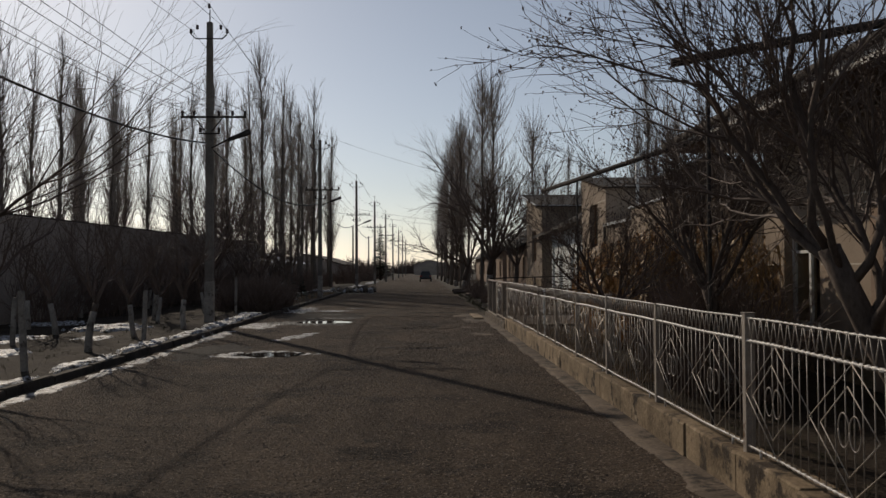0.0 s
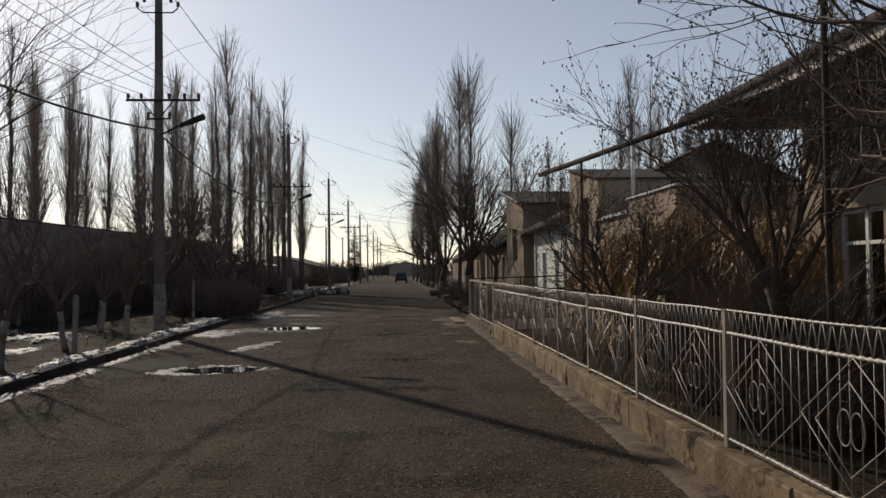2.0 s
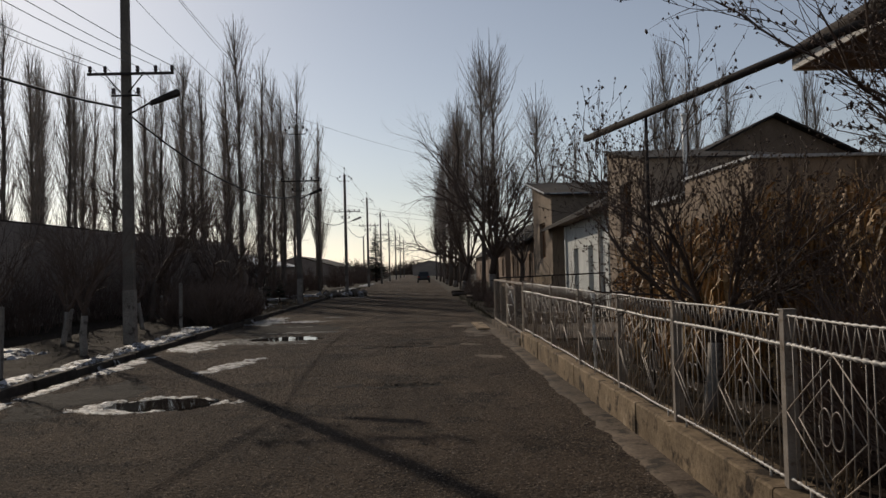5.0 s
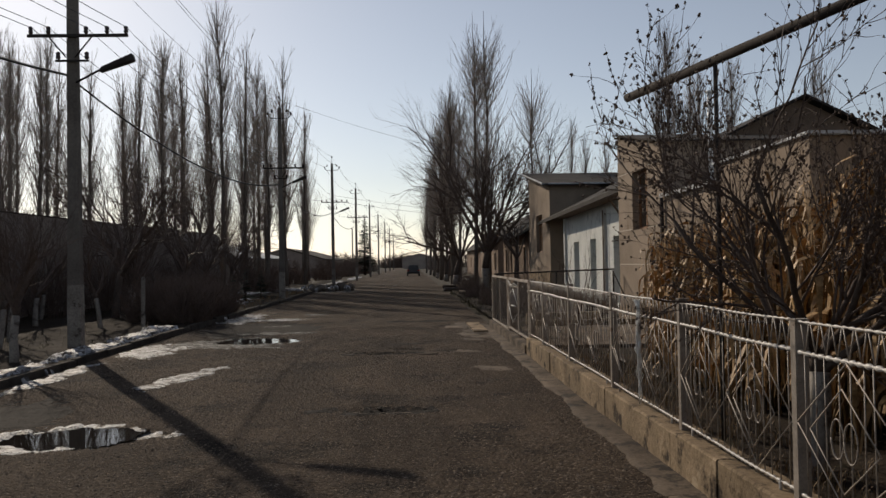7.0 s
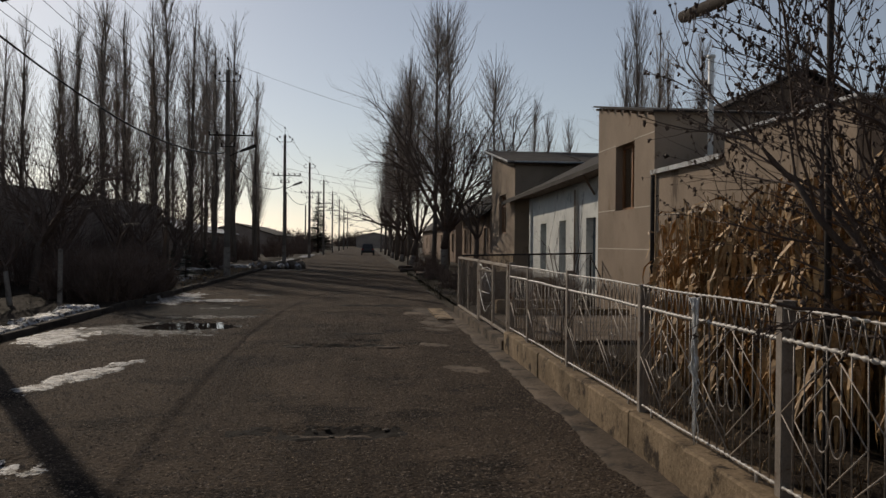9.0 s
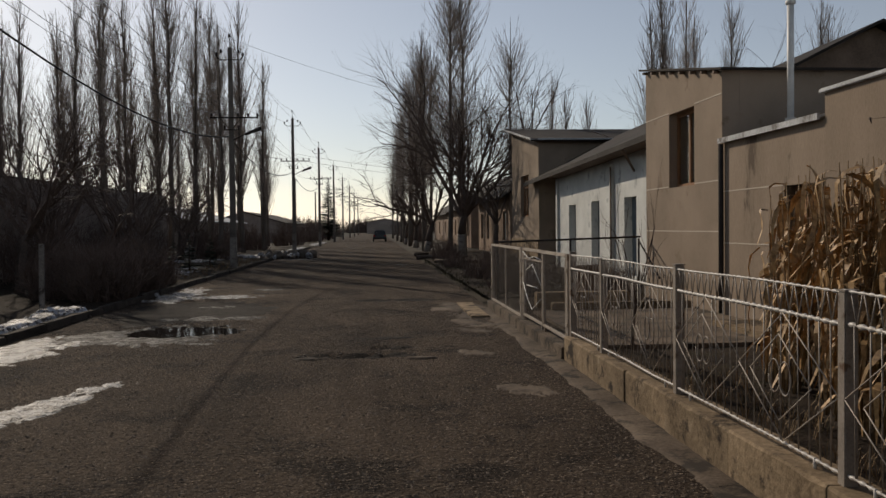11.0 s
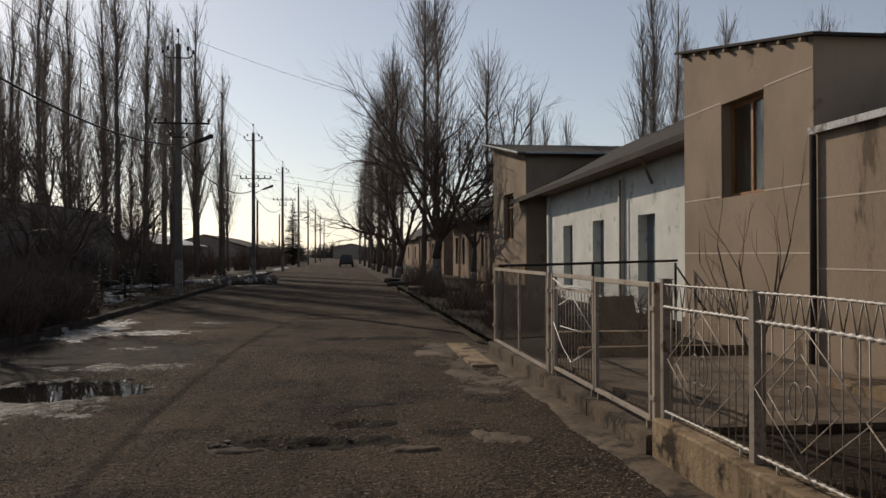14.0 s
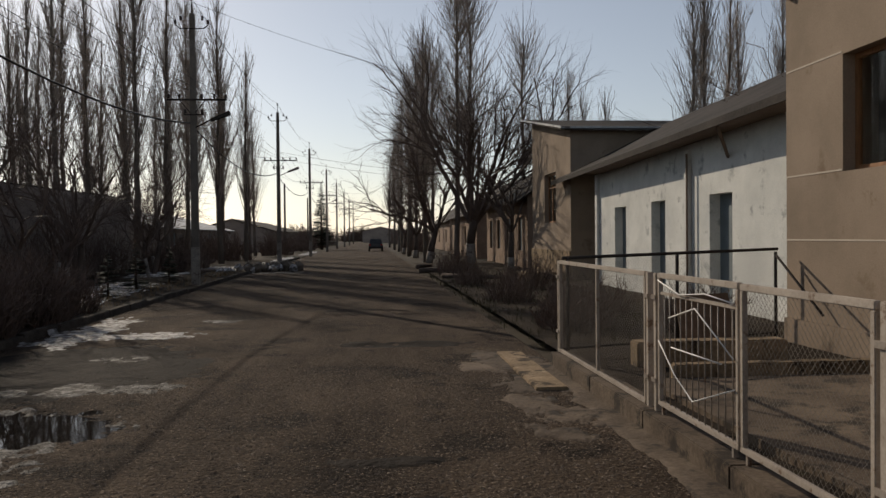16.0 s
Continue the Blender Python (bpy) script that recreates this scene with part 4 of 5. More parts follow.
def plain_house(label, x0, x1, y0, y1, h, ridge, wallmat, roofmat, ops=(), over=0.5):
    """A simple gabled house with its ridge along the street."""
    hs = thing("house", label, "house", (0, 0, 0))
    near = x0 if x0 > 0 else x1
    inward = 0.3 if x0 > 0 else -0.3
    part("wall", wall_mesh("y", min(near, near + inward), 0.3, y0, y1, -0.1, h, ops), wallmat, hs)
    for o in ops:
        part("window", boxes((min(near + inward * 0.4, near + inward * 0.5), max(near + inward * 0.4, near + inward * 0.5), o[0], o[1], o[2], o[3])), BLUE_PAINT, hs)
    lo, hi = (x0 + 0.302, x1) if x0 > 0 else (x0, x1 - 0.302)
    xm = (x0 + x1) / 2
    for y in (y0, y1 - 0.3):
        bm = bmesh.new()
        prism(bm, [(lo, y, -0.1), (hi, y, -0.1), (hi, y, h), (xm, y, ridge - 0.05), (lo, y, h)], [(lo, y + 0.3, -0.1), (hi, y + 0.3, -0.1), (hi, y + 0.3, h), (xm, y + 0.3, ridge - 0.05), (lo, y + 0.3, h)])
        part("wall", bm, wallmat, hs)
    sl = (ridge - h) / (xm - x0)
    for a, sgn in ((x0 - over, 1), (x1 + over, -1)):
        bm = bmesh.new()
        za = h - over * sl + 0.03
        prism(bm, [(a, y0 - 0.3, za), (a, y1 + 0.3, za), (xm, y1 + 0.3, ridge + 0.02), (xm, y0 - 0.3, ridge + 0.02)], [(a, y0 - 0.3, za + 0.08), (a, y1 + 0.3, za + 0.08), (xm, y1 + 0.3, ridge + 0.1), (xm, y0 - 0.3, ridge + 0.1)])
        part("roof", bm, roofmat, hs)
    return hs


plain_house("tan house with dark roof behind the big street tree", 7.4, 15, 60, 74, 3.6, 6.2, BRICKISH, ROOF_DARK, [(61.5, 62.6, 0.9, 2.6), (65, 66.1, 0.9, 2.6), (68.5, 69.6, 0.9, 2.6), (71.6, 72.7, 0.9, 2.6)])
plain_house("far tan house half hidden by street trees", 8, 15, 84, 104, 3.6, 6.0, BRICKISH, ROOF_DARK, [(86, 87.2, 0.9, 2.5), (91, 92.2, 0.9, 2.5), (97, 98.2, 0.9, 2.5)])
plain_house("far tan house beside the end of the street", 9, 16, 116, 140, 3.6, 6.0, BRICKISH, ROOF_DARK, [(120, 121.5, 0.9, 2.5), (130, 131.5, 0.9, 2.5)])
plain_house("low dark shed with snow-streaked roof behind poplars", -30, -17, 88, 122, 2.6, 4.3, DARKWALL, ROOF_PALE, [(92, 94, 1, 2.2), (100, 102, 1, 2.2), (108, 110, 1, 2.2)])
plain_house("low dark house along the far street", -24, -13, 132, 170, 2.6, 4.2, DARKWALL, ROOF_DARK, [(136, 138, 1, 2.2), (148, 150, 1, 2.2)])
plain_house("dark low building closing the end of the street", -2.5, 8, 262, 280, 3.4, 4.6, DARKWALL, ROOF_DARK, [])
# long windowless wall building behind the orchard
shed = thing("barn", "long windowless dark clay barn behind the orchard", "barn", (0, 0, 0))
part("wall", wall_mesh("y", -13.4, 0.4, 24.7, 66, -0.1, lambda y: 3.45 + 0.009 * (y - 24.7)), DARKWALL, shed)
part("wall", wall_mesh("x", 24.7, 0.4, -21, -13.402, -0.1, 3.45), DARKWALL, shed)
part("wall", wall_mesh("x", 65.6, 0.4, -21, -13.402, -0.1, 3.5), DARKWALL, shed)
bm = bmesh.new()
prism(bm, [(-13.2, 24.5, 3.455), (-13.2, 66.2, 3.83), (-21.2, 66.2, 4.0), (-21.2, 24.5, 3.7)], [(-13.2, 24.5, 3.53), (-13.2, 66.2, 3.91), (-21.2, 66.2, 4.08), (-21.2, 24.5, 3.78)])
part("roof", bm, ROOF_DARK, shed)

# ---- power line ----
POLES = [(-7.2, 3.2), (-6.75, 26.2), (-6.2, 49.5), (-5.8, 72.0), (-5.4, 93.0), (-5.1, 115.0), (-4.9, 138.0), (-4.6, 162.0), (-4.4, 188.0), (-4.2, 216.0)]


def power_pole(x, y, lamp, lime):
    p = thing("utility_pole", "old concrete utility pole with crossarm and insulators", "utility pole", (x, y, 0.03), "power line along the street")
    bm = bmesh.new()
    prism(bm, [(-0.13, -0.11, 0), (0.13, -0.11, 0), (0.13, 0.11, 0), (-0.13, 0.11, 0)], [(-0.085, -0.075, 9.35), (0.085, -0.075, 9.35), (0.085, 0.075, 9.35), (-0.085, 0.075, 9.35)])
    bmesh.ops.bevel(bm, geom=bm.edges[:], offset=0.012, segments=1, affect="EDGES")
    part("shaft", bm, POLE, p)
    if lime:
        bm = bmesh.new()
        prism(bm, [(-0.134, -0.114, 0.02), (0.134, -0.114, 0.02), (0.134, 0.114, 0.02), (-0.134, 0.114, 0.02)], [(-0.128, -0.109, 1.35), (0.128, -0.109, 1.35), (0.128, 0.109, 1.35), (-0.128, 0.109, 1.35)])
        part("lime_band", bm, LIME, p, "flaking whitewash band")
    part("top_spike", rod_mesh("top_spike", [(0, 0, 9.35), (0, 0, 9.75)], 0.018, PIPE), parent=p)
    part("upper_arm", rod_mesh("upper_arm", [(-0.55, -0.09, 8.95), (-0.4, -0.09, 8.82), (0.4, -0.09, 8.82), (0.55, -0.09, 8.95)], 0.02, PIPE), parent=p)
    part("crossarm", boxes((-0.85, 1.15, -0.16, -0.11, 6.36, 6.42)), PIPE, p)
    part("lower_arm", boxes((-0.3, 0.36, -0.15, -0.11, 5.86, 5.9)), PIPE, p)
    for s in (-1, 1):
        part("brace", rod_mesh("brace", [(s * 0.09, -0.13, 5.95), (s * 0.42, -0.13, 6.36)], 0.016, PIPE), parent=p)
    for ix, iz in ((-0.55, 8.97), (0.55, 8.97), (-0.36, 9.1), (0.36, 9.1), (0, 9.76), (-0.8, 6.44), (-0.45, 6.44), (0.3, 6.44), (0.72, 6.44), (1.1, 6.44), (-0.26, 5.92), (0.31, 5.92)):
        part("insulator", tubes("insulator", [(np.array([(0, 0, 0), (0, 0, 0.04), (0, 0, 0.07), (0, 0, 0.12), (0, 0, 0.15)]), np.array([0.03, 0.052, 0.036, 0.05, 0.02]))], PORCELAIN, 8), parent=p, at=(ix, -0.1, iz))
    if lamp:
        a = part("lamp_arm", rod_mesh("lamp_arm", [(0.08, -0.08, 5.45), (0.35, -0.1, 5.58), (0.62, -0.12, 5.72)], 0.022, PIPE), parent=p)
        bm = bmesh.new()
        prism(bm, [(0.58, -0.19, 5.63), (1.28, -0.22, 5.87), (1.28, -0.02, 5.87), (0.58, -0.05, 5.63)], [(0.6, -0.17, 5.75), (1.24, -0.2, 6.02), (1.24, -0.04, 6.02), (0.6, -0.07, 5.75)])
        bmesh.ops.bevel(bm, geom=bm.edges[:], offset=0.02, segments=2, affect="EDGES")
        part("lamp_head", bm, PIPE, p, "dark cobra-head street lamp")
    return p


for i, (x, y) in enumerate(POLES):
    power_pole(x, y, i % 2 == 1 or i == 2, i in (1, 2, 3, 4))
for x, y, h in ((-9.6, 84, 7.2), (-8.9, 106, 7.2), (-8.6, 133, 7.0)):
    p = thing("telegraph_pole", "plain slim wooden telegraph pole", "utility pole", (x, y, 0.03), "slim poles behind the power line")
    part("shaft", tubes("shaft", [(np.array([(0, 0, 0), (0, 0, h)]), np.array([0.13, 0.09]))], POLE, 8), parent=p)
ATT = [(-0.55, 9.1, 0.0085, 0.5), (0.55, 9.1, 0.0085, 0.5), (0, 9.88, 0.0085, 0.5), (-0.8, 6.57, 0.008, 0.55), (-0.45, 6.57, 0.008, 0.6), (0.3, 6.57, 0.008, 0.55), (0.72, 6.57, 0.008, 0.6), (1.1, 6.57, 0.008, 0.55), (-0.1, 5.6, 0.026, 0.75)]
for ox, oz, r, sag in ATT:
    lines = []
    for (x0, y0), (x1, y1) in zip(POLES, POLES[1:]):
        f = np.linspace(0, 1, 15)
        lines.append((np.stack([x0 + (x1 - x0) * f + ox, y0 + (y1 - y0) * f - 0.1, oz + 0.03 - sag * 4 * f * (1 - f)], 1), r))
    w = thing("power_cable" if r > 0.02 else "power_wire", "thick black service cable" if r > 0.02 else "thin overhead wire between the poles", "cable", (0, 0, 0), "overhead wires")
    for ln in lines:
        part("span", tubes("span", [ln], CABLE, 4), parent=w)
for z, sag, y, xr in ((7.0, 0.5, 72, 14), (6.6, 0.5, 72, 14)):
    f = np.linspace(0, 1, 15)
    w = thing("power_wire", "thin wire crossing over the street", "cable", (0, 0, 0), "overhead wires")
    part("strand", tubes("strand", [(np.stack([-6 + (xr + 6) * f, y + 4 * f, z - sag * 4 * f * (1 - f) - 1.5 * f], 1), 0.008)], CABLE, 4), parent=w)
f = np.linspace(0, 1, 19)
w = thing("power_wire", "thin service wire crossing to the porch block", "cable", (0, 0, 0), "overhead wires")
part("strand", tubes("strand", [(np.stack([-6.2 + 13.4 * f, 49.4 + 0.6 * f, 9.75 - 3.45 * f - 0.4 * 4 * f * (1 - f)], 1), 0.0055)], CABLE, 4), parent=w)
# ---- trees ----
popl = [poplar_meshes(20 + i, h, w, n) for i, (h, w, n) in enumerate(((18.6, 0.5, 118), (17.5, 0.42, 92), (20.2, 0.46, 126), (15.4, 0.5, 84), (20.0, 0.95, 180)))]


def poplar(x, y, kind, s=1.0, turn=0.0):
    t = thing("poplar", "tall bare columnar poplar with upswept twigs", "tree", (x, y, 0.02), "poplar rows")
    t.rotation_euler = (0, 0, turn)
    t.scale = (s, s, s)
    part("trunk", popl[kind][0], parent=t)
    part("crown", popl[kind][1], parent=t)
    return t


rt = random.Random(11)
for x, y, k, s in ((-13.0, 66.8, 2, 1.03), (-11.5, 68.0, 0, 0.95), (-9.5, 73.0, 0, 1.0), (-10.6, 71.0, 1, 0.95), (-14.5, 70.5, 0, 1.0), (-12.2, 75.5, 2, 0.95), (-8.8, 78.0, 1, 0.9),
                   (-16.2, 69.0, 1, 1.0), (-18.0, 71.0, 2, 0.9), (-22.5, 52.0, 1, 0.95), (-23.0, 56.5, 0, 0.9), (-22.2, 60.0, 3, 1.0), (-23.5, 63.5, 2, 0.9), (-22.0, 67.0, 0, 0.95), (-24.0, 48.0, 0, 0.85), (-23.0, 43.0, 3, 0.95),
                   (-20.5, 69.5, 3, 1.05), (-13.8, 79, 1, 0.95), (-16.5, 77.5, 0, 0.95), (-19.5, 79, 2, 0.85), (-11.0, 82, 3, 1.0), (-9.6, 86, 1, 0.75), (-22.5, 76, 1, 0.9), (-25.5, 70, 0, 0.9), (-14.5, 88, 2, 0.8), (-17.8, 90, 0, 0.85), (-9.8, 66.5, 3, 0.9), (-28, 60, 0, 0.95), (-27, 66, 1, 1.0), (-30, 72, 2, 0.95), (-27, 76, 0, 1.0), (-24, 82, 1, 1.0), (-20.5, 85, 0, 1.0), (-27, 52, 3, 1.0), (-33, 80, 2, 1.0), (-13, 94, 1, 0.95), (-11, 99, 0, 0.8), (-30, 45, 1, 0.9), (-26, 38, 0, 0.85), (-29, 33, 3, 1.0), (-16, 64, 3, 1.05), (-18.6, 66.5, 1, 1.0)):
    poplar(x, y, k, s * rt.uniform(0.95, 1.05), rt.uniform(0, 6.28))
for x, y, k, s in ((4.6, 66, 4, 0.95), (5.9, 69.5, 4, 0.98), (3.3, 74, 4, 0.85), (4.4, 82, 4, 0.9), (3.0, 90, 4, 0.8), (9.6, 73, 4, 0.85), (3.7, 78, 0, 0.95), (3.4, 86, 1, 0.95), (3.2, 94, 2, 0.85), (3.0, 103, 0, 0.9), (2.9, 113, 1, 0.9), (2.8, 124, 2, 0.8), (13.2, 76, 1, 0.75), (15.0, 79, 3, 0.85), (4.4, 90, 3, 1.0),
                   (15.0, 58.2, 0, 0.78), (16.2, 59.5, 2, 0.8), (17.8, 60.7, 0, 0.85), (19.0, 62, 1, 0.85), (20.5, 60, 2, 0.75), (24.5, 58, 1, 0.85), (25.6, 59, 3, 0.9), (18.4, 66, 1, 0.8), (17.0, 80, 3, 0.85), (3.0, 135, 1, 0.9), (2.8, 150, 0, 0.85)):
    poplar(x, y, k, s * rt.uniform(0.96, 1.04), rt.uniform(0, 6.28))

SP_BIG = ((6, 0.62, 0.55, 0.12, 0.02), (6, 0.6, 0.6, 0.13, 0.03), (6, 0.55, 0.6, 0.14, 0.02), (3, 0.5, 0.5, 0.12, 0.0))
fruit_tree("apricot_tree", "old bare apricot tree with dark twisting limbs", (3.2, 5.65, 0.05), 35, 5.0, 0.085, ((8, 0.78, 0.7, 0.2, 0.06), (9, 0.62, 0.65, 0.12, 0.06), (6, 0.5, 0.5, 0.1, 0.03), (0, 0.5, 0.5, 0.08, 0.0)), lean=(-0.45, 0.05, 1), bole=2.0, limed=0.35, limbs=8, spread=0.95, buds=4500, limb_len=1.5, near=True, bias=(-0.18, 0.0, 0.15), low=0.4, bud=0.6)
fruit_tree("pear_tree", "bare pear tree with knobbly spurs and whitewashed trunk", (3.0, 15.2, 0.05), 44, 4.2, 0.085, ((8, 0.68, 0.65, 0.1, 0.04), (7, 0.6, 0.6, 0.1, 0.05), (5, 0.5, 0.5, 0.1, 0.03), (0, 0.5, 0.5, 0.1, 0.0)), lean=(0.05, 0.1, 1), bole=0.95, limed=0.8, limbs=8, spread=1.05, buds=7000, limb_len=1.4, near=True, bud=0.85)
fruit_tree("plum_tree", "bare fruit tree with upright budded twigs behind the fence", (3.6, 10.9, 0.05), 47, 5.0, 0.085, ((8, 0.7, 0.55, 0.12, 0.09), (8, 0.62, 0.55, 0.1, 0.09), (5, 0.5, 0.5, 0.1, 0.05), (0, 0.5, 0.5, 0.1, 0.0)), lean=(-0.05, 0, 1), bole=1.5, limed=0.6, limbs=8, spread=0.62, buds=7000, limb_len=1.4, near=True, bias=(0.02, 0.05, 0), bud=0.75)
fruit_tree("sapling", "slim bare sapling in the paved yard", (3.1, 24.4, 0.1), 52, 2.3, 0.022, ((3, 0.6, 0.5, 0.06, 0.05), (2, 0.5, 0.4, 0.06, 0.05), (0, 0.5, 0.4, 0.05, 0.03)), bole=0.6, limbs=5, spread=0.55, limb_len=0.9)
for i, (x, y, h, r) in enumerate(((-9.6, 36.5, 6.5, 0.11), (-11.2, 42.5, 7.0, 0.12), (-9.4, 47.5, 6.6, 0.11), (-12.0, 53.0, 7.2, 0.12), (-9.8, 58.0, 6.4, 0.11), (-11.8, 63.5, 7.5, 0.12), (-16.5, 82.0, 7.5, 0.12), (12.0, 41.0, 8.0, 0.12), (15.5, 47.5, 9.5, 0.14), (17.0, 33.0, 7.5, 0.12), (-8.9, 41.0, 6.8, 0.1))):
    fruit_tree("walnut_tree", "tall bare spreading garden tree", (x, y, 0.05), 160 + i, h, r, ((6, 0.64, 0.55, 0.13, 0.03), (6, 0.62, 0.6, 0.12, 0.02), (5, 0.58, 0.55, 0.12, 0.0), (2, 0.5, 0.5, 0.1, 0.0)), bole=1.6, limbs=6, spread=0.75, limb_len=(h - 1.6) * 0.52, group="garden trees")
# big street tree up the road
fruit_tree("street_tree", "large bare spreading street tree with limed trunk", (4.9, 62.0, 0.05), 61, 13.0, 0.24, ((8, 0.6, 0.55, 0.11, 0.03), (7, 0.6, 0.6, 0.12, 0.02), (6, 0.58, 0.6, 0.12, 0.0), (3, 0.5, 0.5, 0.1, 0.0)), lean=(0, 0.02, 1), bole=2.6, limed=0.45, limbs=9, spread=0.75, limb_len=5.6)
fruit_tree("street_tree", "bare street tree leaning over the verge", (3.3, 70.0, 0.05), 63, 10.0, 0.2, ((7, 0.62, 0.6, 0.12, 0.02), (6, 0.6, 0.6, 0.12, 0.0), (5, 0.58, 0.6, 0.12, -0.02), (3, 0.5, 0.5, 0.1, 0.0)), bole=2.2, limed=0.4, limbs=7, spread=0.8, limb_len=3.8)
for i, (x, y) in enumerate(((3.2, 84), (2.9, 98), (6.6, 60.2))):
    fruit_tree("street_tree", "bare street tree leaning over the verge", (x, y, 0.05), 70 + i, 8.0, 0.16, ((6, 0.62, 0.55, 0.12, 0.03), (5, 0.6, 0.6, 0.12, 0.03), (4, 0.58, 0.55, 0.12, 0.0)), bole=1.8, limed=0.4, limbs=6, spread=0.6, limb_len=3.0)
# orchard trees behind the left kerb
SP_ORCH = ((5, 0.62, 0.55, 0.13, 0.06), (5, 0.6, 0.55, 0.12, 0.06), (4, 0.58, 0.5, 0.1, 0.04), (0, 0.5, 0.5, 0.1, 0.0))
for i, (x, y, h, r) in enumerate(((-7.0, 17.6, 3.6, 0.07), (-7.3, 21.2, 3.3, 0.06), (-6.9, 23.9, 3.2, 0.07), (-9.7, 22.3, 3.4, 0.07), (-9.2, 28.6, 3.6, 0.07), (-10.6, 33, 3.8, 0.07), (-9.6, 38, 3.6, 0.07), (-7.2, 13.6, 4.4, 0.08), (-10.8, 17.6, 4.2, 0.08), (-8.8, 45, 3.6, 0.07), (-11.0, 50, 4.0, 0.08), (-9.2, 55, 3.8, 0.07), (-11.2, 24.0, 3.8, 0.07), (-12.0, 29.5, 4.0, 0.07), (-8.4, 32.0, 3.4, 0.06), (-12.0, 36.5, 4.0, 0.07), (-10.8, 41.5, 4.0, 0.07), (-12.2, 45.5, 4.2, 0.07), (-10.2, 60, 4.0, 0.07), (-8.4, 26.4, 3.0, 0.06), (-11.6, 20.8, 3.6, 0.07), (-8.2, 49.4, 3.4, 0.06))):
    fruit_tree("cherry_tree", "small bare orchard tree with whitewashed trunk", (x, y, 0.08), 100 + i, h, r, SP_ORCH, lean=(rt.uniform(-0.15, 0.15), rt.uniform(-0.1, 0.1), 1), bole=1.0, limed=0.85, limbs=5, spread=0.55, limb_len=(h - 1) * 0.55, group="orchard trees")
fruit_tree("cherry_tree", "tall bare cherry tree with long arching shoots", (-7.0, 10.6, 0.08), 131, 6.0, 0.065, ((7, 0.7, 0.5, 0.08, 0.05), (7, 0.65, 0.5, 0.08, 0.05), (4, 0.6, 0.45, 0.07, 0.04), (0, 0.5, 0.5, 0.1, 0.0)), lean=(0.1, 0.1, 1), bole=1.2, limed=0.7, limbs=7, spread=0.95, limb_len=2.6, group="orchard trees", bias=(0.15, 0.1, 0))


def brush(name, label, at, seed, rx, ry, h, n, mat=None, r=0.006, group="", category="bush"):
    rng = np.random.default_rng(seed)
    b = thing(name, label, category, at, group)
    lines, twigs = [], []
    for k in range(n):
        a, q = rng.uniform(0, 6.283), math.sqrt(rng.random())
        x, y = math.cos(a) * q * rx, math.sin(a) * q * ry
        hh = h * (1 - 0.45 * q * q) * rng.uniform(0.6, 1.1)
        pts, rad, _ = sweep(rng, (x * 0.75, y * 0.75, -0.03), (x * 0.5 / max(rx, ry), y * 0.5 / max(rx, ry), 1), hh, r * 1.4, r * 0.5, 5, 0.16, 0.02)
        lines.append((pts, rad))
        for _ in range(5):
            i = rng.integers(1, 5)
            p2, r2, _ = sweep(rng, pts[i], aside(rng, pts[i + 1] - pts[i], 0.7), hh * rng.uniform(0.2, 0.4), r * 0.8, r * 0.4, 3, 0.15, 0.04)
            twigs.append((p2, r2))
    tagged(part("twig", tubes("twig", twigs, mat or BUSH, 3, False), parent=b, label="fine bare side twigs"), kind="stuff")
    tagged(part("stem", tubes("stem", lines, mat or BUSH, 3, False), parent=b), kind="stuff")
    return b


for i, (x, y, rx, ry, h, n) in enumerate(((-6.6, 34.0, 0.9, 1.4, 1.5, 420), (-6.7, 36.6, 1.0, 1.4, 1.6, 420), (-7.9, 35.0, 0.9, 1.6, 1.6, 300), (-6.9, 39.3, 0.8, 1.0, 1.1, 200), (-8.2, 38.4, 1.0, 1.2, 1.3, 220))):
    brush("hedge_bush", "dense dark leafless shrub overhanging the kerb", (x, y, 0.06), 200 + i, rx, ry, h, n, r=0.009, group="hedge along the verge")
for i, y in enumerate((27.5, 31, 34.5, 38, 41.5, 45, 48.5, 52, 56, 60)):
    brush("thicket", "bare tangled thicket against the barn wall", (-12.2 + 0.5 * math.sin(i * 2.1), y, 0.05), 260 + i, 0.9, 1.9, 2.7, 90, r=0.011, group="thickets along the barn")
for i, (x, y, rx, ry, h, n) in enumerate(((3.3, 34.5, 0.8, 1.2, 0.8, 150), (4.4, 37.5, 1.0, 1.4, 0.9, 160), (3.2, 40.5, 0.7, 1.3, 0.8, 130), (5.4, 34.2, 0.8, 1.0, 0.9, 120), (4.6, 45, 1.0, 1.6, 1.2, 160), (3.1, 47.5, 0.7, 1.4, 0.9, 110), (3.3, 55, 0.9, 1.6, 1.3, 140))):
    brush("shrub", "low tangled dark shrub on the verge", (x, y, 0.05), 220 + i, rx, ry, h, n, r=0.008, group="verge shrubs")
for i, (x, y, rx, ry, h, n) in enumerate(((3.6, 11.2, 0.75, 1.2, 1.95, 360), (3.75, 12.8, 0.8, 1.2, 2.1, 360))):
    brush("shrub", "dense dark leafless shrub behind the fence", (x, y, 0.05), 520 + i, rx, ry, h, n, r=0.006, group="garden shrubs")
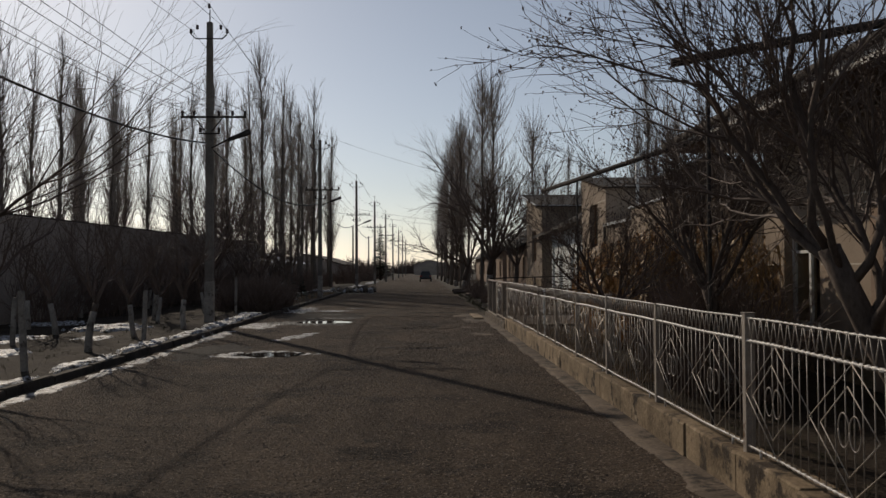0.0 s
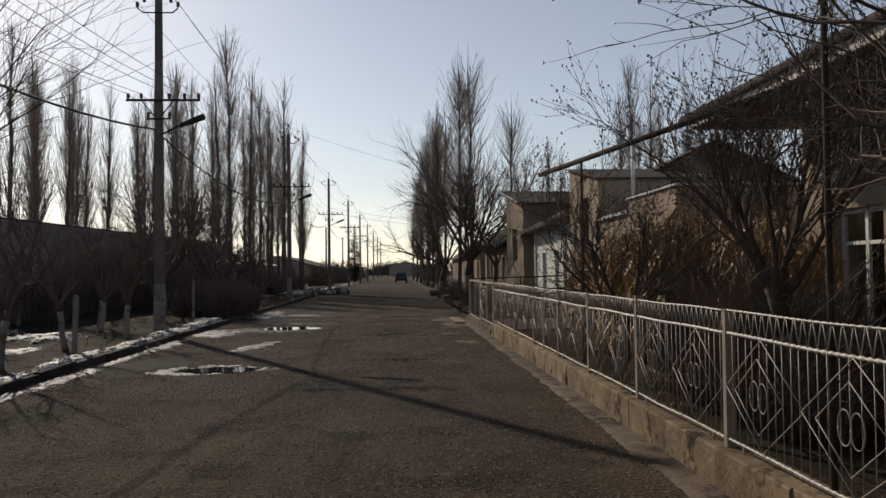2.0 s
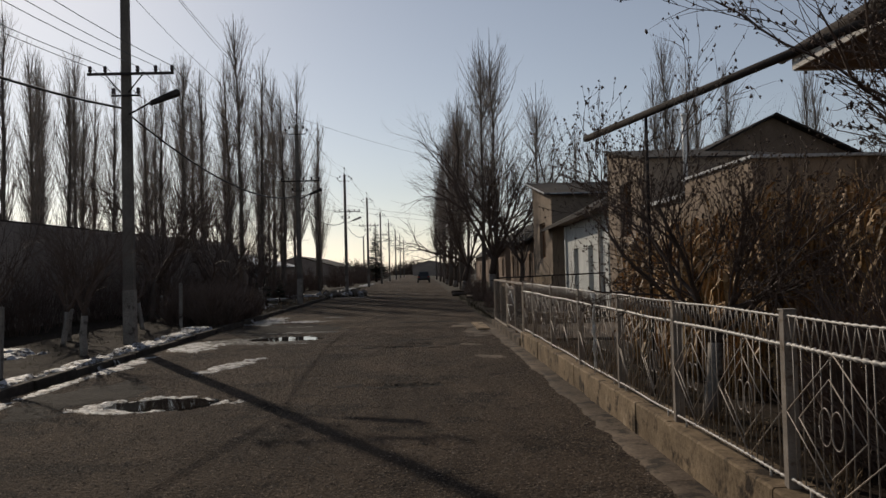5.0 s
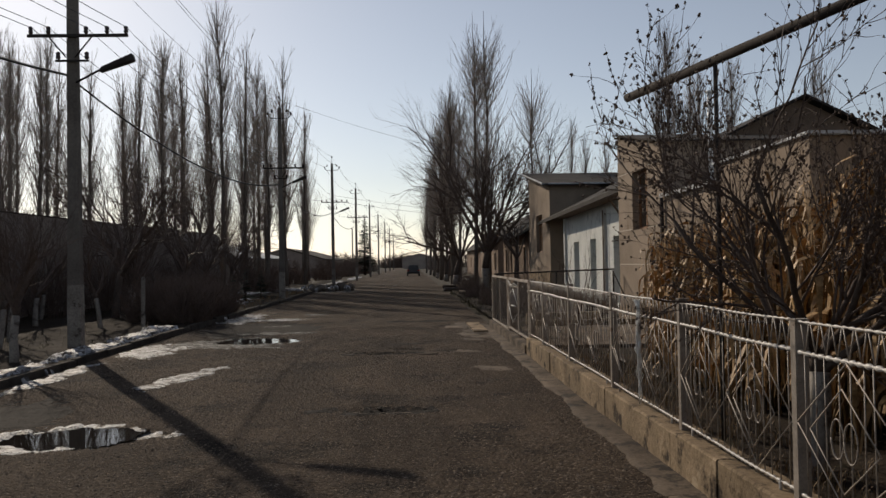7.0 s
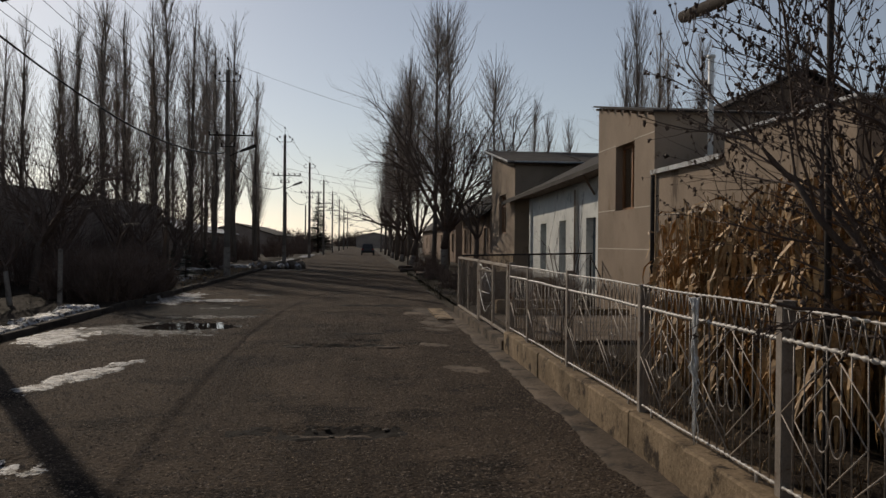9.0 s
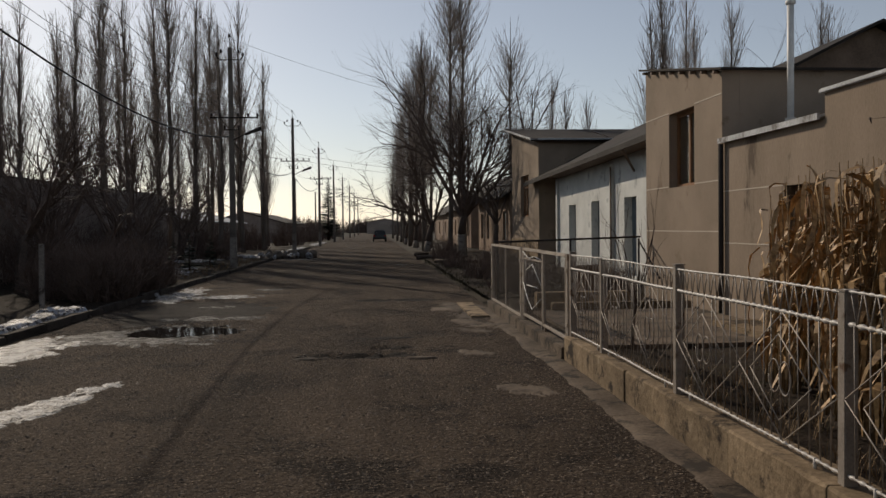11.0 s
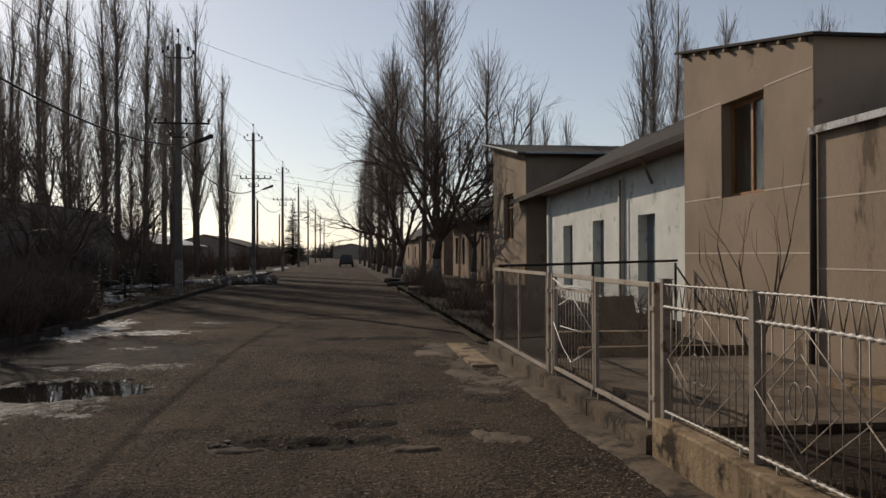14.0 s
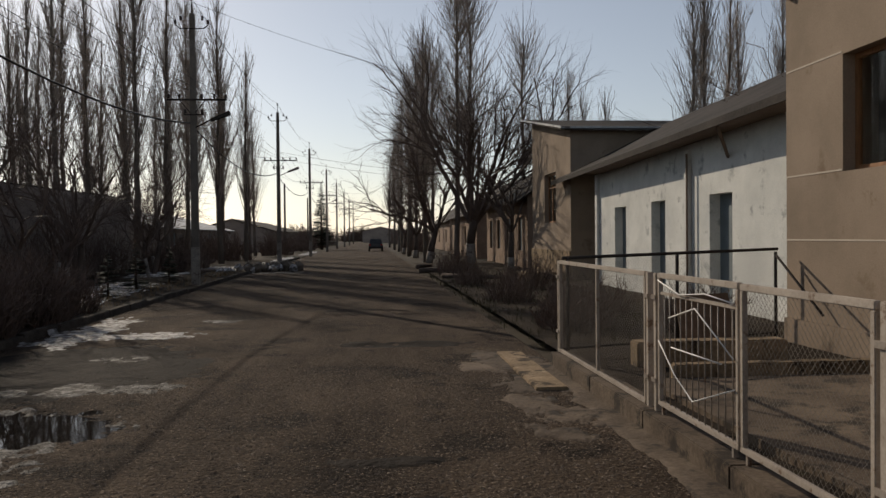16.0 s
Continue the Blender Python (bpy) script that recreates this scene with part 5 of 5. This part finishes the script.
for i, (x, y, rx, ry, h, n) in enumerate(((-9.8, 62, 2.0, 3.0, 1.8, 160), (-10.5, 82, 2.2, 5, 2.2, 200), (-9.0, 100, 2.0, 6, 2.6, 200), (-8.6, 124, 2.0, 8, 3.0, 200), (-8.4, 150, 2.2, 10, 3.2, 200), (-12.5, 74, 1.6, 3, 1.8, 120), (-16, 96, 3, 8, 2.6, 220), (5.2, 112, 1.6, 8, 2.6, 160), (-9, 185, 3, 20, 4, 260), (6.5, 150, 2, 18, 3.4, 200), (6.5, 205, 3, 25, 5, 260))):
    brush("thicket", "far bare thicket beside the street", (x, y, 0.05), 240 + i, rx, ry, h, n, r=0.02, group="far thickets")


def conifer(at, seed, h, w):
    rng = np.random.default_rng(seed)
    c = thing("conifer", "small dark green conifer on the verge", "tree", at, "verge conifers")
    part("trunk", tubes("trunk", [(np.array([(0, 0, -0.03), (0, 0, h)]), np.array([0.05 * h / 2, 0.008]))], BARK, 6), parent=c)
    strips = []
    for k in range(int(220 * h / 2)):
        f = rng.uniform(0.06, 0.98)
        a = rng.uniform(0, 6.283)
        ln = w * (1 - f) * rng.uniform(0.6, 1.1) + 0.06
        d = Vector((math.cos(a), math.sin(a), -0.12))
        side = Vector((-math.sin(a), math.cos(a), rng.uniform(-0.4, 0.4))).normalized()
        p0 = Vector((0, 0, f * h))
        strips.append(([p0 + d * ln * q + Vector((0, 0, 0.14 * ln * q * q)) for q in (0, 0.35, 0.7, 1)], [0.02, 0.06 * ln + 0.03, 0.05 * ln + 0.02, 0.004], side))
    part("crown", ribbons("crown", strips, CONIFER), parent=c)


for i, (x, y, h, w) in enumerate(((-7.2, 43.2, 1.3, 0.5), (-7.4, 46.6, 1.5, 0.55), (-7.6, 51.6, 1.4, 0.5), (-6.6, 130, 9.0, 2.4))):
    conifer((x, y, 0.08), 300 + i, h, w)

# orchard posts
for x, y, h, t in ((-7.2, 31.8, 1.4, 0.6), (-6.75, 14.4, 1.35, -3), (-6.75, 20.2, 1.2, 2), (-9.2, 19.0, 1.1, 3)):
    p = thing("orchard_post", "short pale concrete post on the orchard verge", "post", (x, y, 0.05), "orchard posts")
    part("shaft", boxes((-0.05, 0.05, -0.05, 0.05, 0, h), bevel=0.012), LIME, p, at=pose(0, 0, 0, t * 0.4, t, 12))

# ---- corn stalks ----
def corn_stack(at, seed, rx, ry, h, n):
    rng = np.random.default_rng(seed)
    c = thing("corn_stack", "standing stack of dry golden-brown corn stalks", "corn stack", at, "stacked corn stalks")
    stalks, leaves = [], []
    for k in range(n):
        a, q = rng.uniform(0, 6.283), math.sqrt(rng.uniform(0.15, 1))
        x, y = math.cos(a) * q * rx, math.sin(a) * q * ry
        hh = h * rng.uniform(0.78, 1.05) * (1.05 - 0.2 * q)
        pts, rad, _ = sweep(rng, (x, y, -0.03), (-x * 0.16 + rng.normal(0, 0.06), -y * 0.13 + rng.normal(0, 0.06), 1), hh, 0.013, 0.005, 5, 0.035)
        stalks.append((pts, rad))
        for _ in range(7):
            f = rng.uniform(0.22, 1.0)
            i = min(int(f * 5), 4)
            p = pts[i] + (pts[i + 1] - pts[i]) * (f * 5 - i)
            b = rng.uniform(0, 6.283) if rng.random() < 0.45 else a + rng.normal(0, 0.8)
            out = np.array([math.cos(b), math.sin(b), 0])
            ln = rng.uniform(0.3, 0.62)
            pl, w = [], []
            tw = rng.uniform(-0.5, 0.5)
            for s in np.linspace(0, 1, 6):
                pl.append(Vector(p + out * ln * (0.42 * s + 0.14 * math.sin(s * 5 + k)) + np.array([0, 0, ln * (0.32 * s - 1.15 * s * s)])))
                w.append((0.006 + 0.024 * math.sin(math.pi * min(s * 0.9 + 0.12, 1))) * rng.uniform(0.7, 1.2))
            side = Vector((-math.sin(b + tw), math.cos(b + tw), rng.uniform(-0.6, 0.6))).normalized()
            leaves.append((pl, w, side))
    tagged(part("stalk", tubes("stalk", stalks, STALK, 4), parent=c), kind="stuff")
    tagged(part("leaf", ribbons("leaf", leaves, CORN), parent=c, label="curled papery corn leaves"), kind="stuff")


for i, (x, y, rx, ry, h, n) in enumerate(((4.35, 21.7, 0.65, 0.9, 2.35, 120), (4.7, 20.1, 0.8, 0.95, 2.55, 130), (4.0, 20.0, 0.6, 0.9, 2.3, 110), (4.75, 18.3, 0.8, 1.0, 2.75, 130), (4.0, 18.2, 0.6, 0.9, 2.45, 110), (4.8, 16.4, 0.8, 1.0, 2.9, 120), (4.2, 16.5, 0.6, 0.8, 2.6, 90), (4.95, 14.5, 0.6, 1.0, 2.7, 90), (4.4, 13.2, 0.6, 0.9, 2.3, 80))):
    corn_stack((x, y, 0.05), 400 + i, rx, ry, h, n)

# ---- snow, ice, water, mud ----
for cx, cy, rx, ry, sd, hh in ((-6.25, 12.2, 0.16, 1.3, 1, 0.17), (-6.2, 15.4, 0.18, 1.6, 2, 0.2), (-6.25, 18.8, 0.2, 1.6, 3, 0.2), (-6.2, 22.2, 0.18, 1.5, 4, 0.19), (-6.25, 25.6, 0.24, 1.7, 5, 0.22), (-6.35, 28.9, 0.3, 1.5, 6, 0.24), (-6.5, 31.0, 0.35, 0.7, 7, 0.25),
                               (-9.3, 14.5, 1.0, 1.3, 8, 0.16), (-8.6, 17.0, 0.5, 0.9, 9, 0.17), (-10.4, 20.5, 0.9, 1.2, 10, 0.17), (-9.0, 24.2, 0.9, 1.0, 11, 0.24), (-11.4, 16.5, 0.8, 1.6, 12, 0.17), (-8.2, 21.0, 0.3, 0.6, 13, 0.16), (-11.5, 26.0, 0.8, 1.0, 14, 0.2), (-7.6, 41.6, 0.6, 1.6, 15, 0.17), (-7.9, 45.5, 0.7, 2.0, 16, 0.17), (-8.6, 49.0, 0.9, 2.0, 17, 0.18), (-7.2, 63.0, 1.4, 2.0, 18, 0.3), (-9.5, 58, 1.0, 2.2, 19, 0.18), (-6.6, 82, 0.4, 6, 20, 0.15), (-6.4, 105, 0.4, 8, 21, 0.14), (-8.2, 11.2, 0.6, 0.9, 22, 0.16)):
    solid("snow_patch", patch(cx, cy, rx, ry, sd, max(0.025, (hh - 0.12) * 0.6), rag=1.2, freq=1.9, fray=1.4, cell=0.035), SNOW, "patch of old granular snow on the orchard verge", "snow", kind="", smooth=True, group="snow patches")
for cx, cy, rx, ry, sd, tn in ((-5.64, 12.4, 0.14, 2.2, 31, 0), (-5.58, 16.4, 0.17, 2.0, 32, 0), (-5.58, 22.4, 0.2, 1.6, 33, 0), (-5.5, 26.0, 0.22, 0.8, 34, 0), (-5.6, 19.6, 0.12, 1.2, 47, 0), (-3.45, 22.1, 0.22, 1.25, 35, -0.25), (-5.3, 36.0, 0.5, 2.3, 36, 0.02), (-4.1, 35.0, 0.95, 0.5, 37, 0.1), (-3.6, 32.2, 0.45, 0.3, 38, 0), (-3.2, 37.4, 0.45, 0.3, 39, 0), (-3.5, 17.75, 0.92, 0.62, 41, 0.1), (-3.9, 27.7, 1.35, 1.3, 42, 0.2), (-5.2, 26.3, 0.5, 1.3, 44, 0.1), (-3.4, 29.9, 0.9, 0.35, 45, 0.1), (-4.6, 60.5, 1.2, 1.2, 43, 0)):
    solid("ice_patch", patch(cx, cy, rx, ry, sd, 0.012, tn, rag=1.15, freq=1.5, fray=1.4, cell=0.035), PALE_ICE if sd in (31, 32, 33, 34, 35, 36, 37, 41, 44, 47) else ICE, "thin grey melting ice on the road edge", "ice", kind="", smooth=True, group="ice patches")
for cx, cy, rx, ry, sd in ((-3.4, 17.7, 0.8, 0.55, 51), (-3.5, 28.0, 1.05, 0.85, 52)):
    solid("puddle", patch(cx, cy, rx, ry, sd, 0.01, 0.2, True, rag=0.8, ground=-0.012, fray=0.8), WATER, "still meltwater puddle on the road", "puddle", kind="", smooth=True)
for cx, cy, rx, ry, sd in ((-4.2, 31.2, 1.5, 2.4, 61), (-4.9, 18.6, 0.8, 1.6, 62), (-0.3, 18.8, 0.75, 0.26, 63), (-0.5, 24.95, 0.75, 0.24, 64), (-0.1, 25.6, 0.45, 0.16, 65), (0.3, 33.3, 1.0, 0.3, 66), (-0.1, 26.6, 0.5, 0.14, 74)):
    solid("mud_patch", patch(cx, cy, rx, ry, sd, 0.01, rag=1.0, fray=1.0), MUD, "wet dark mud spread on the road", "mud", kind="", smooth=True)

# potholes: broken rims
rq = random.Random(8)
for cx, cy, w in ((-0.25, 18.8, 0.6), (-0.7, 25.0, 0.75), (0.1, 25.45, 0.35)):
    ph = thing("pothole", "shallow pothole with broken asphalt lumps", "pothole", (cx, cy, -0.02))
    for k in range(12):
        s = rq.uniform(0.012, 0.03)
        bm = bmesh.new()
        bmesh.ops.create_icosphere(bm, subdivisions=1, radius=s)
        for v in bm.verts:
            v.co = Vector((v.co.x * rq.uniform(0.7, 1.6), v.co.y * rq.uniform(0.7, 1.3), v.co.z * 0.45))
        a = rq.uniform(0, 6.283)
        part("asphalt_lump", bm, STONE, ph, at=(math.cos(a) * w * rq.uniform(0.6, 1.05), math.sin(a) * 0.17 * rq.uniform(0.6, 1.2), 0.012))
for x, y, rx, ry, sd in ((-0.3, 18.72, 0.36, 0.09, 81), (-1.05, 24.75, 0.24, 0.13, 82), (0.35, 24.55, 0.2, 0.08, 83)):
    solid("concrete_slab", patch(x, y, rx, ry, sd, 0.022, rag=0.5, fray=0.4, cell=0.025), SLAB, "broken pale slab lying in the pothole", "slab", kind="", smooth=True, group="broken slabs")
# gravel scattered on the road, joined
rng = np.random.default_rng(77)
N = 110000
gxs, gys = rng.uniform(-5.6, 2.0, N), 3.5 + 28 * rng.random(N) ** 1.15
size = 0.005 + 0.017 * rng.random(N) ** 2.6
zs = np.array([road_height(x, y) for x, y in zip(gxs, gys)])
corner = np.array([(-1, -0.6, -0.2), (0.9, -0.8, -0.2), (0.7, 0.9, -0.2), (-0.8, 0.8, -0.2), (0, 0, 0.42)])
V = np.stack([gxs, gys, zs], 1)[:, None, :] + corner[None] * size[:, None, None] * rng.uniform(0.65, 1.35, (N, 5, 3))
b = np.arange(N)[:, None, None] * 5
Fc = (b + np.array([(0, 1, 4), (1, 2, 4), (2, 3, 4), (3, 0, 4)])[None]).reshape(-1, 3)
gm = bpy.data.meshes.new("gravel")
gm.from_pydata(V.reshape(-1, 3).tolist(), [], Fc.tolist())
gm.materials.append(GRAVEL)
tagged(new("gravel", gm), "fine gravel scattered over the asphalt", "gravel", kind="stuff")
# rubble with snow up the road
rb = thing("rubble_heap", "heap of broken stone half covered with snow", "rubble", (-5.2, 62.3, 0.0))
for k in range(46):
    s = rq.uniform(0.1, 0.3)
    bm = bmesh.new()
    bmesh.ops.create_icosphere(bm, subdivisions=1, radius=s)
    for v in bm.verts:
        v.co *= rq.uniform(0.7, 1.2)
    part("stone", bm, STONE if k % 3 else SNOW, rb, at=pose(rq.gauss(0, 0.8), rq.gauss(0, 0.9), s * 0.6 + 0.1 * rq.random(), rq.uniform(0, 90), rq.uniform(0, 90), 0))
for x, y, a, L in ((3.4, 58, 20, 3.0), (2.6, 63.5, 70, 2.6), (3.6, 51.5, -30, 2.4), (-7.8, 60.5, 80, 3.4), (-8.2, 61.2, 95, 3.0)):
    lg = thing("log", "felled bare log lying on the verge", "log", (x, y, 0.0), "felled logs")
    part("bole", tubes("bole", [(np.array([(-L / 2, 0, 0.12), (0, 0.04, 0.13), (L / 2, 0, 0.11)]), np.array([0.12, 0.1, 0.07]))], BARK, 8), parent=lg, at=pose(0, 0, 0, 0, 0, a))

# ---- car far up the street ----
car = thing("car", "small dark car standing far up the street", "car", (0.4, 118, 0.0))
bm = bmesh.new()
prism(bm, [(-0.82, -2.1, 0.32), (0.82, -2.1, 0.32), (0.82, 2.1, 0.32), (-0.82, 2.1, 0.32)], [(-0.8, -2.05, 0.92), (0.8, -2.05, 0.92), (0.8, 2.0, 0.85), (-0.8, 2.0, 0.85)])
bmesh.ops.bevel(bm, geom=bm.edges[:], offset=0.08, segments=2, affect="EDGES")
cb = part("body", bm, CARPAINT, car)
bm = bmesh.new()
prism(bm, [(-0.76, -1.6, 0.9), (0.76, -1.6, 0.9), (0.76, 1.1, 0.88), (-0.76, 1.1, 0.88)], [(-0.6, -1.1, 1.45), (0.6, -1.1, 1.45), (0.6, 0.4, 1.45), (-0.6, 0.4, 1.45)])
bmesh.ops.bevel(bm, geom=bm.edges[:], offset=0.05, segments=2, affect="EDGES")
part("cabin", bm, CARPAINT, car)
part("rear_window", boxes((-0.55, 0.55, -1.47, -1.4, 1.0, 1.32)), GLASS, car, at=pose(0, 0.05, 0, 0, 0, 0))
for s in (-1, 1):
    part("tail_lamp", boxes((s * 0.66 - 0.12, s * 0.66 + 0.12, -2.13, -2.05, 0.68, 0.84), bevel=0.02), REDLENS, car, "red tail lamp")
    for y in (-1.3, 1.3):
        w = part("wheel", rod_mesh("wheel", [(s * 0.66, y, 0.3), (s * 0.84, y, 0.3)], 0.3, RUBBER, 16), parent=car)
        part("rim", rod_mesh("rim", [(s * 0.845, y, 0.3), (s * 0.86, y, 0.3)], 0.17, GREY_STEEL, 12), parent=w)
part("bumper", boxes((-0.8, 0.8, -2.2, -2.1, 0.38, 0.55), bevel=0.03), RUBBER, car)

for i, (x, y, ry) in enumerate(((-25, 40, 7), (-25, 54, 7), (-24, 68, 7), (-20, 76, 6), (-30, 84, 8), (-24, 98, 9))):
    brush("thicket", "far bare thicket behind the barn", (x, y, 0.0), 280 + i, 2.6, ry, 6.0, 170, r=0.028, group="far thickets")
for i, (x, y, rx, h) in enumerate(((-62, 300, 30, 7), (-24, 270, 16, 6), (26, 300, 20, 7), (-4, 330, 10, 6))):
    brush("thicket", "far grey line of bare trees closing the view", (x, y, 0.0), 700 + i, rx, 6, h, 420, r=0.06, group="far thickets")
# dry grass tufts on the verges
def tufts(label, spots, seed, mat):
    rng = np.random.default_rng(seed)
    st = []
    for x0, x1, y0, y1, n, h in spots:
        for _ in range(n):
            x, y = rng.uniform(x0, x1), rng.uniform(y0, y1)
            for _ in range(5):
                a, hh = rng.uniform(0, 6.283), h * rng.uniform(0.5, 1.2)
                o = Vector((math.cos(a), math.sin(a), 0)) * hh * 0.5
                b = Vector((x + rng.normal(0, 0.03), y + rng.normal(0, 0.03), 0.03))
                st.append(([b, b + o * 0.4 + Vector((0, 0, hh * 0.7)), b + o + Vector((0, 0, hh))], [0.004, 0.003, 0.001], Vector((-math.sin(a), math.cos(a), 0))))
    tagged(new("grass", ribbons("grass", st, mat)), label, "grass", kind="stuff")


tufts("sparse dry grass on the orchard earth and verge", ((-12.5, -6.3, 10, 58, 1400, 0.12), (2.45, 5.6, 2, 24, 500, 0.1), (2.1, 6, 32, 58, 800, 0.16)), 501, GRASS)
tufts("dead straw-coloured stems under the fence", ((2.45, 3.4, 12, 23, 260, 0.18), (-7.4, -6.2, 40, 60, 200, 0.2)), 502, STALK)
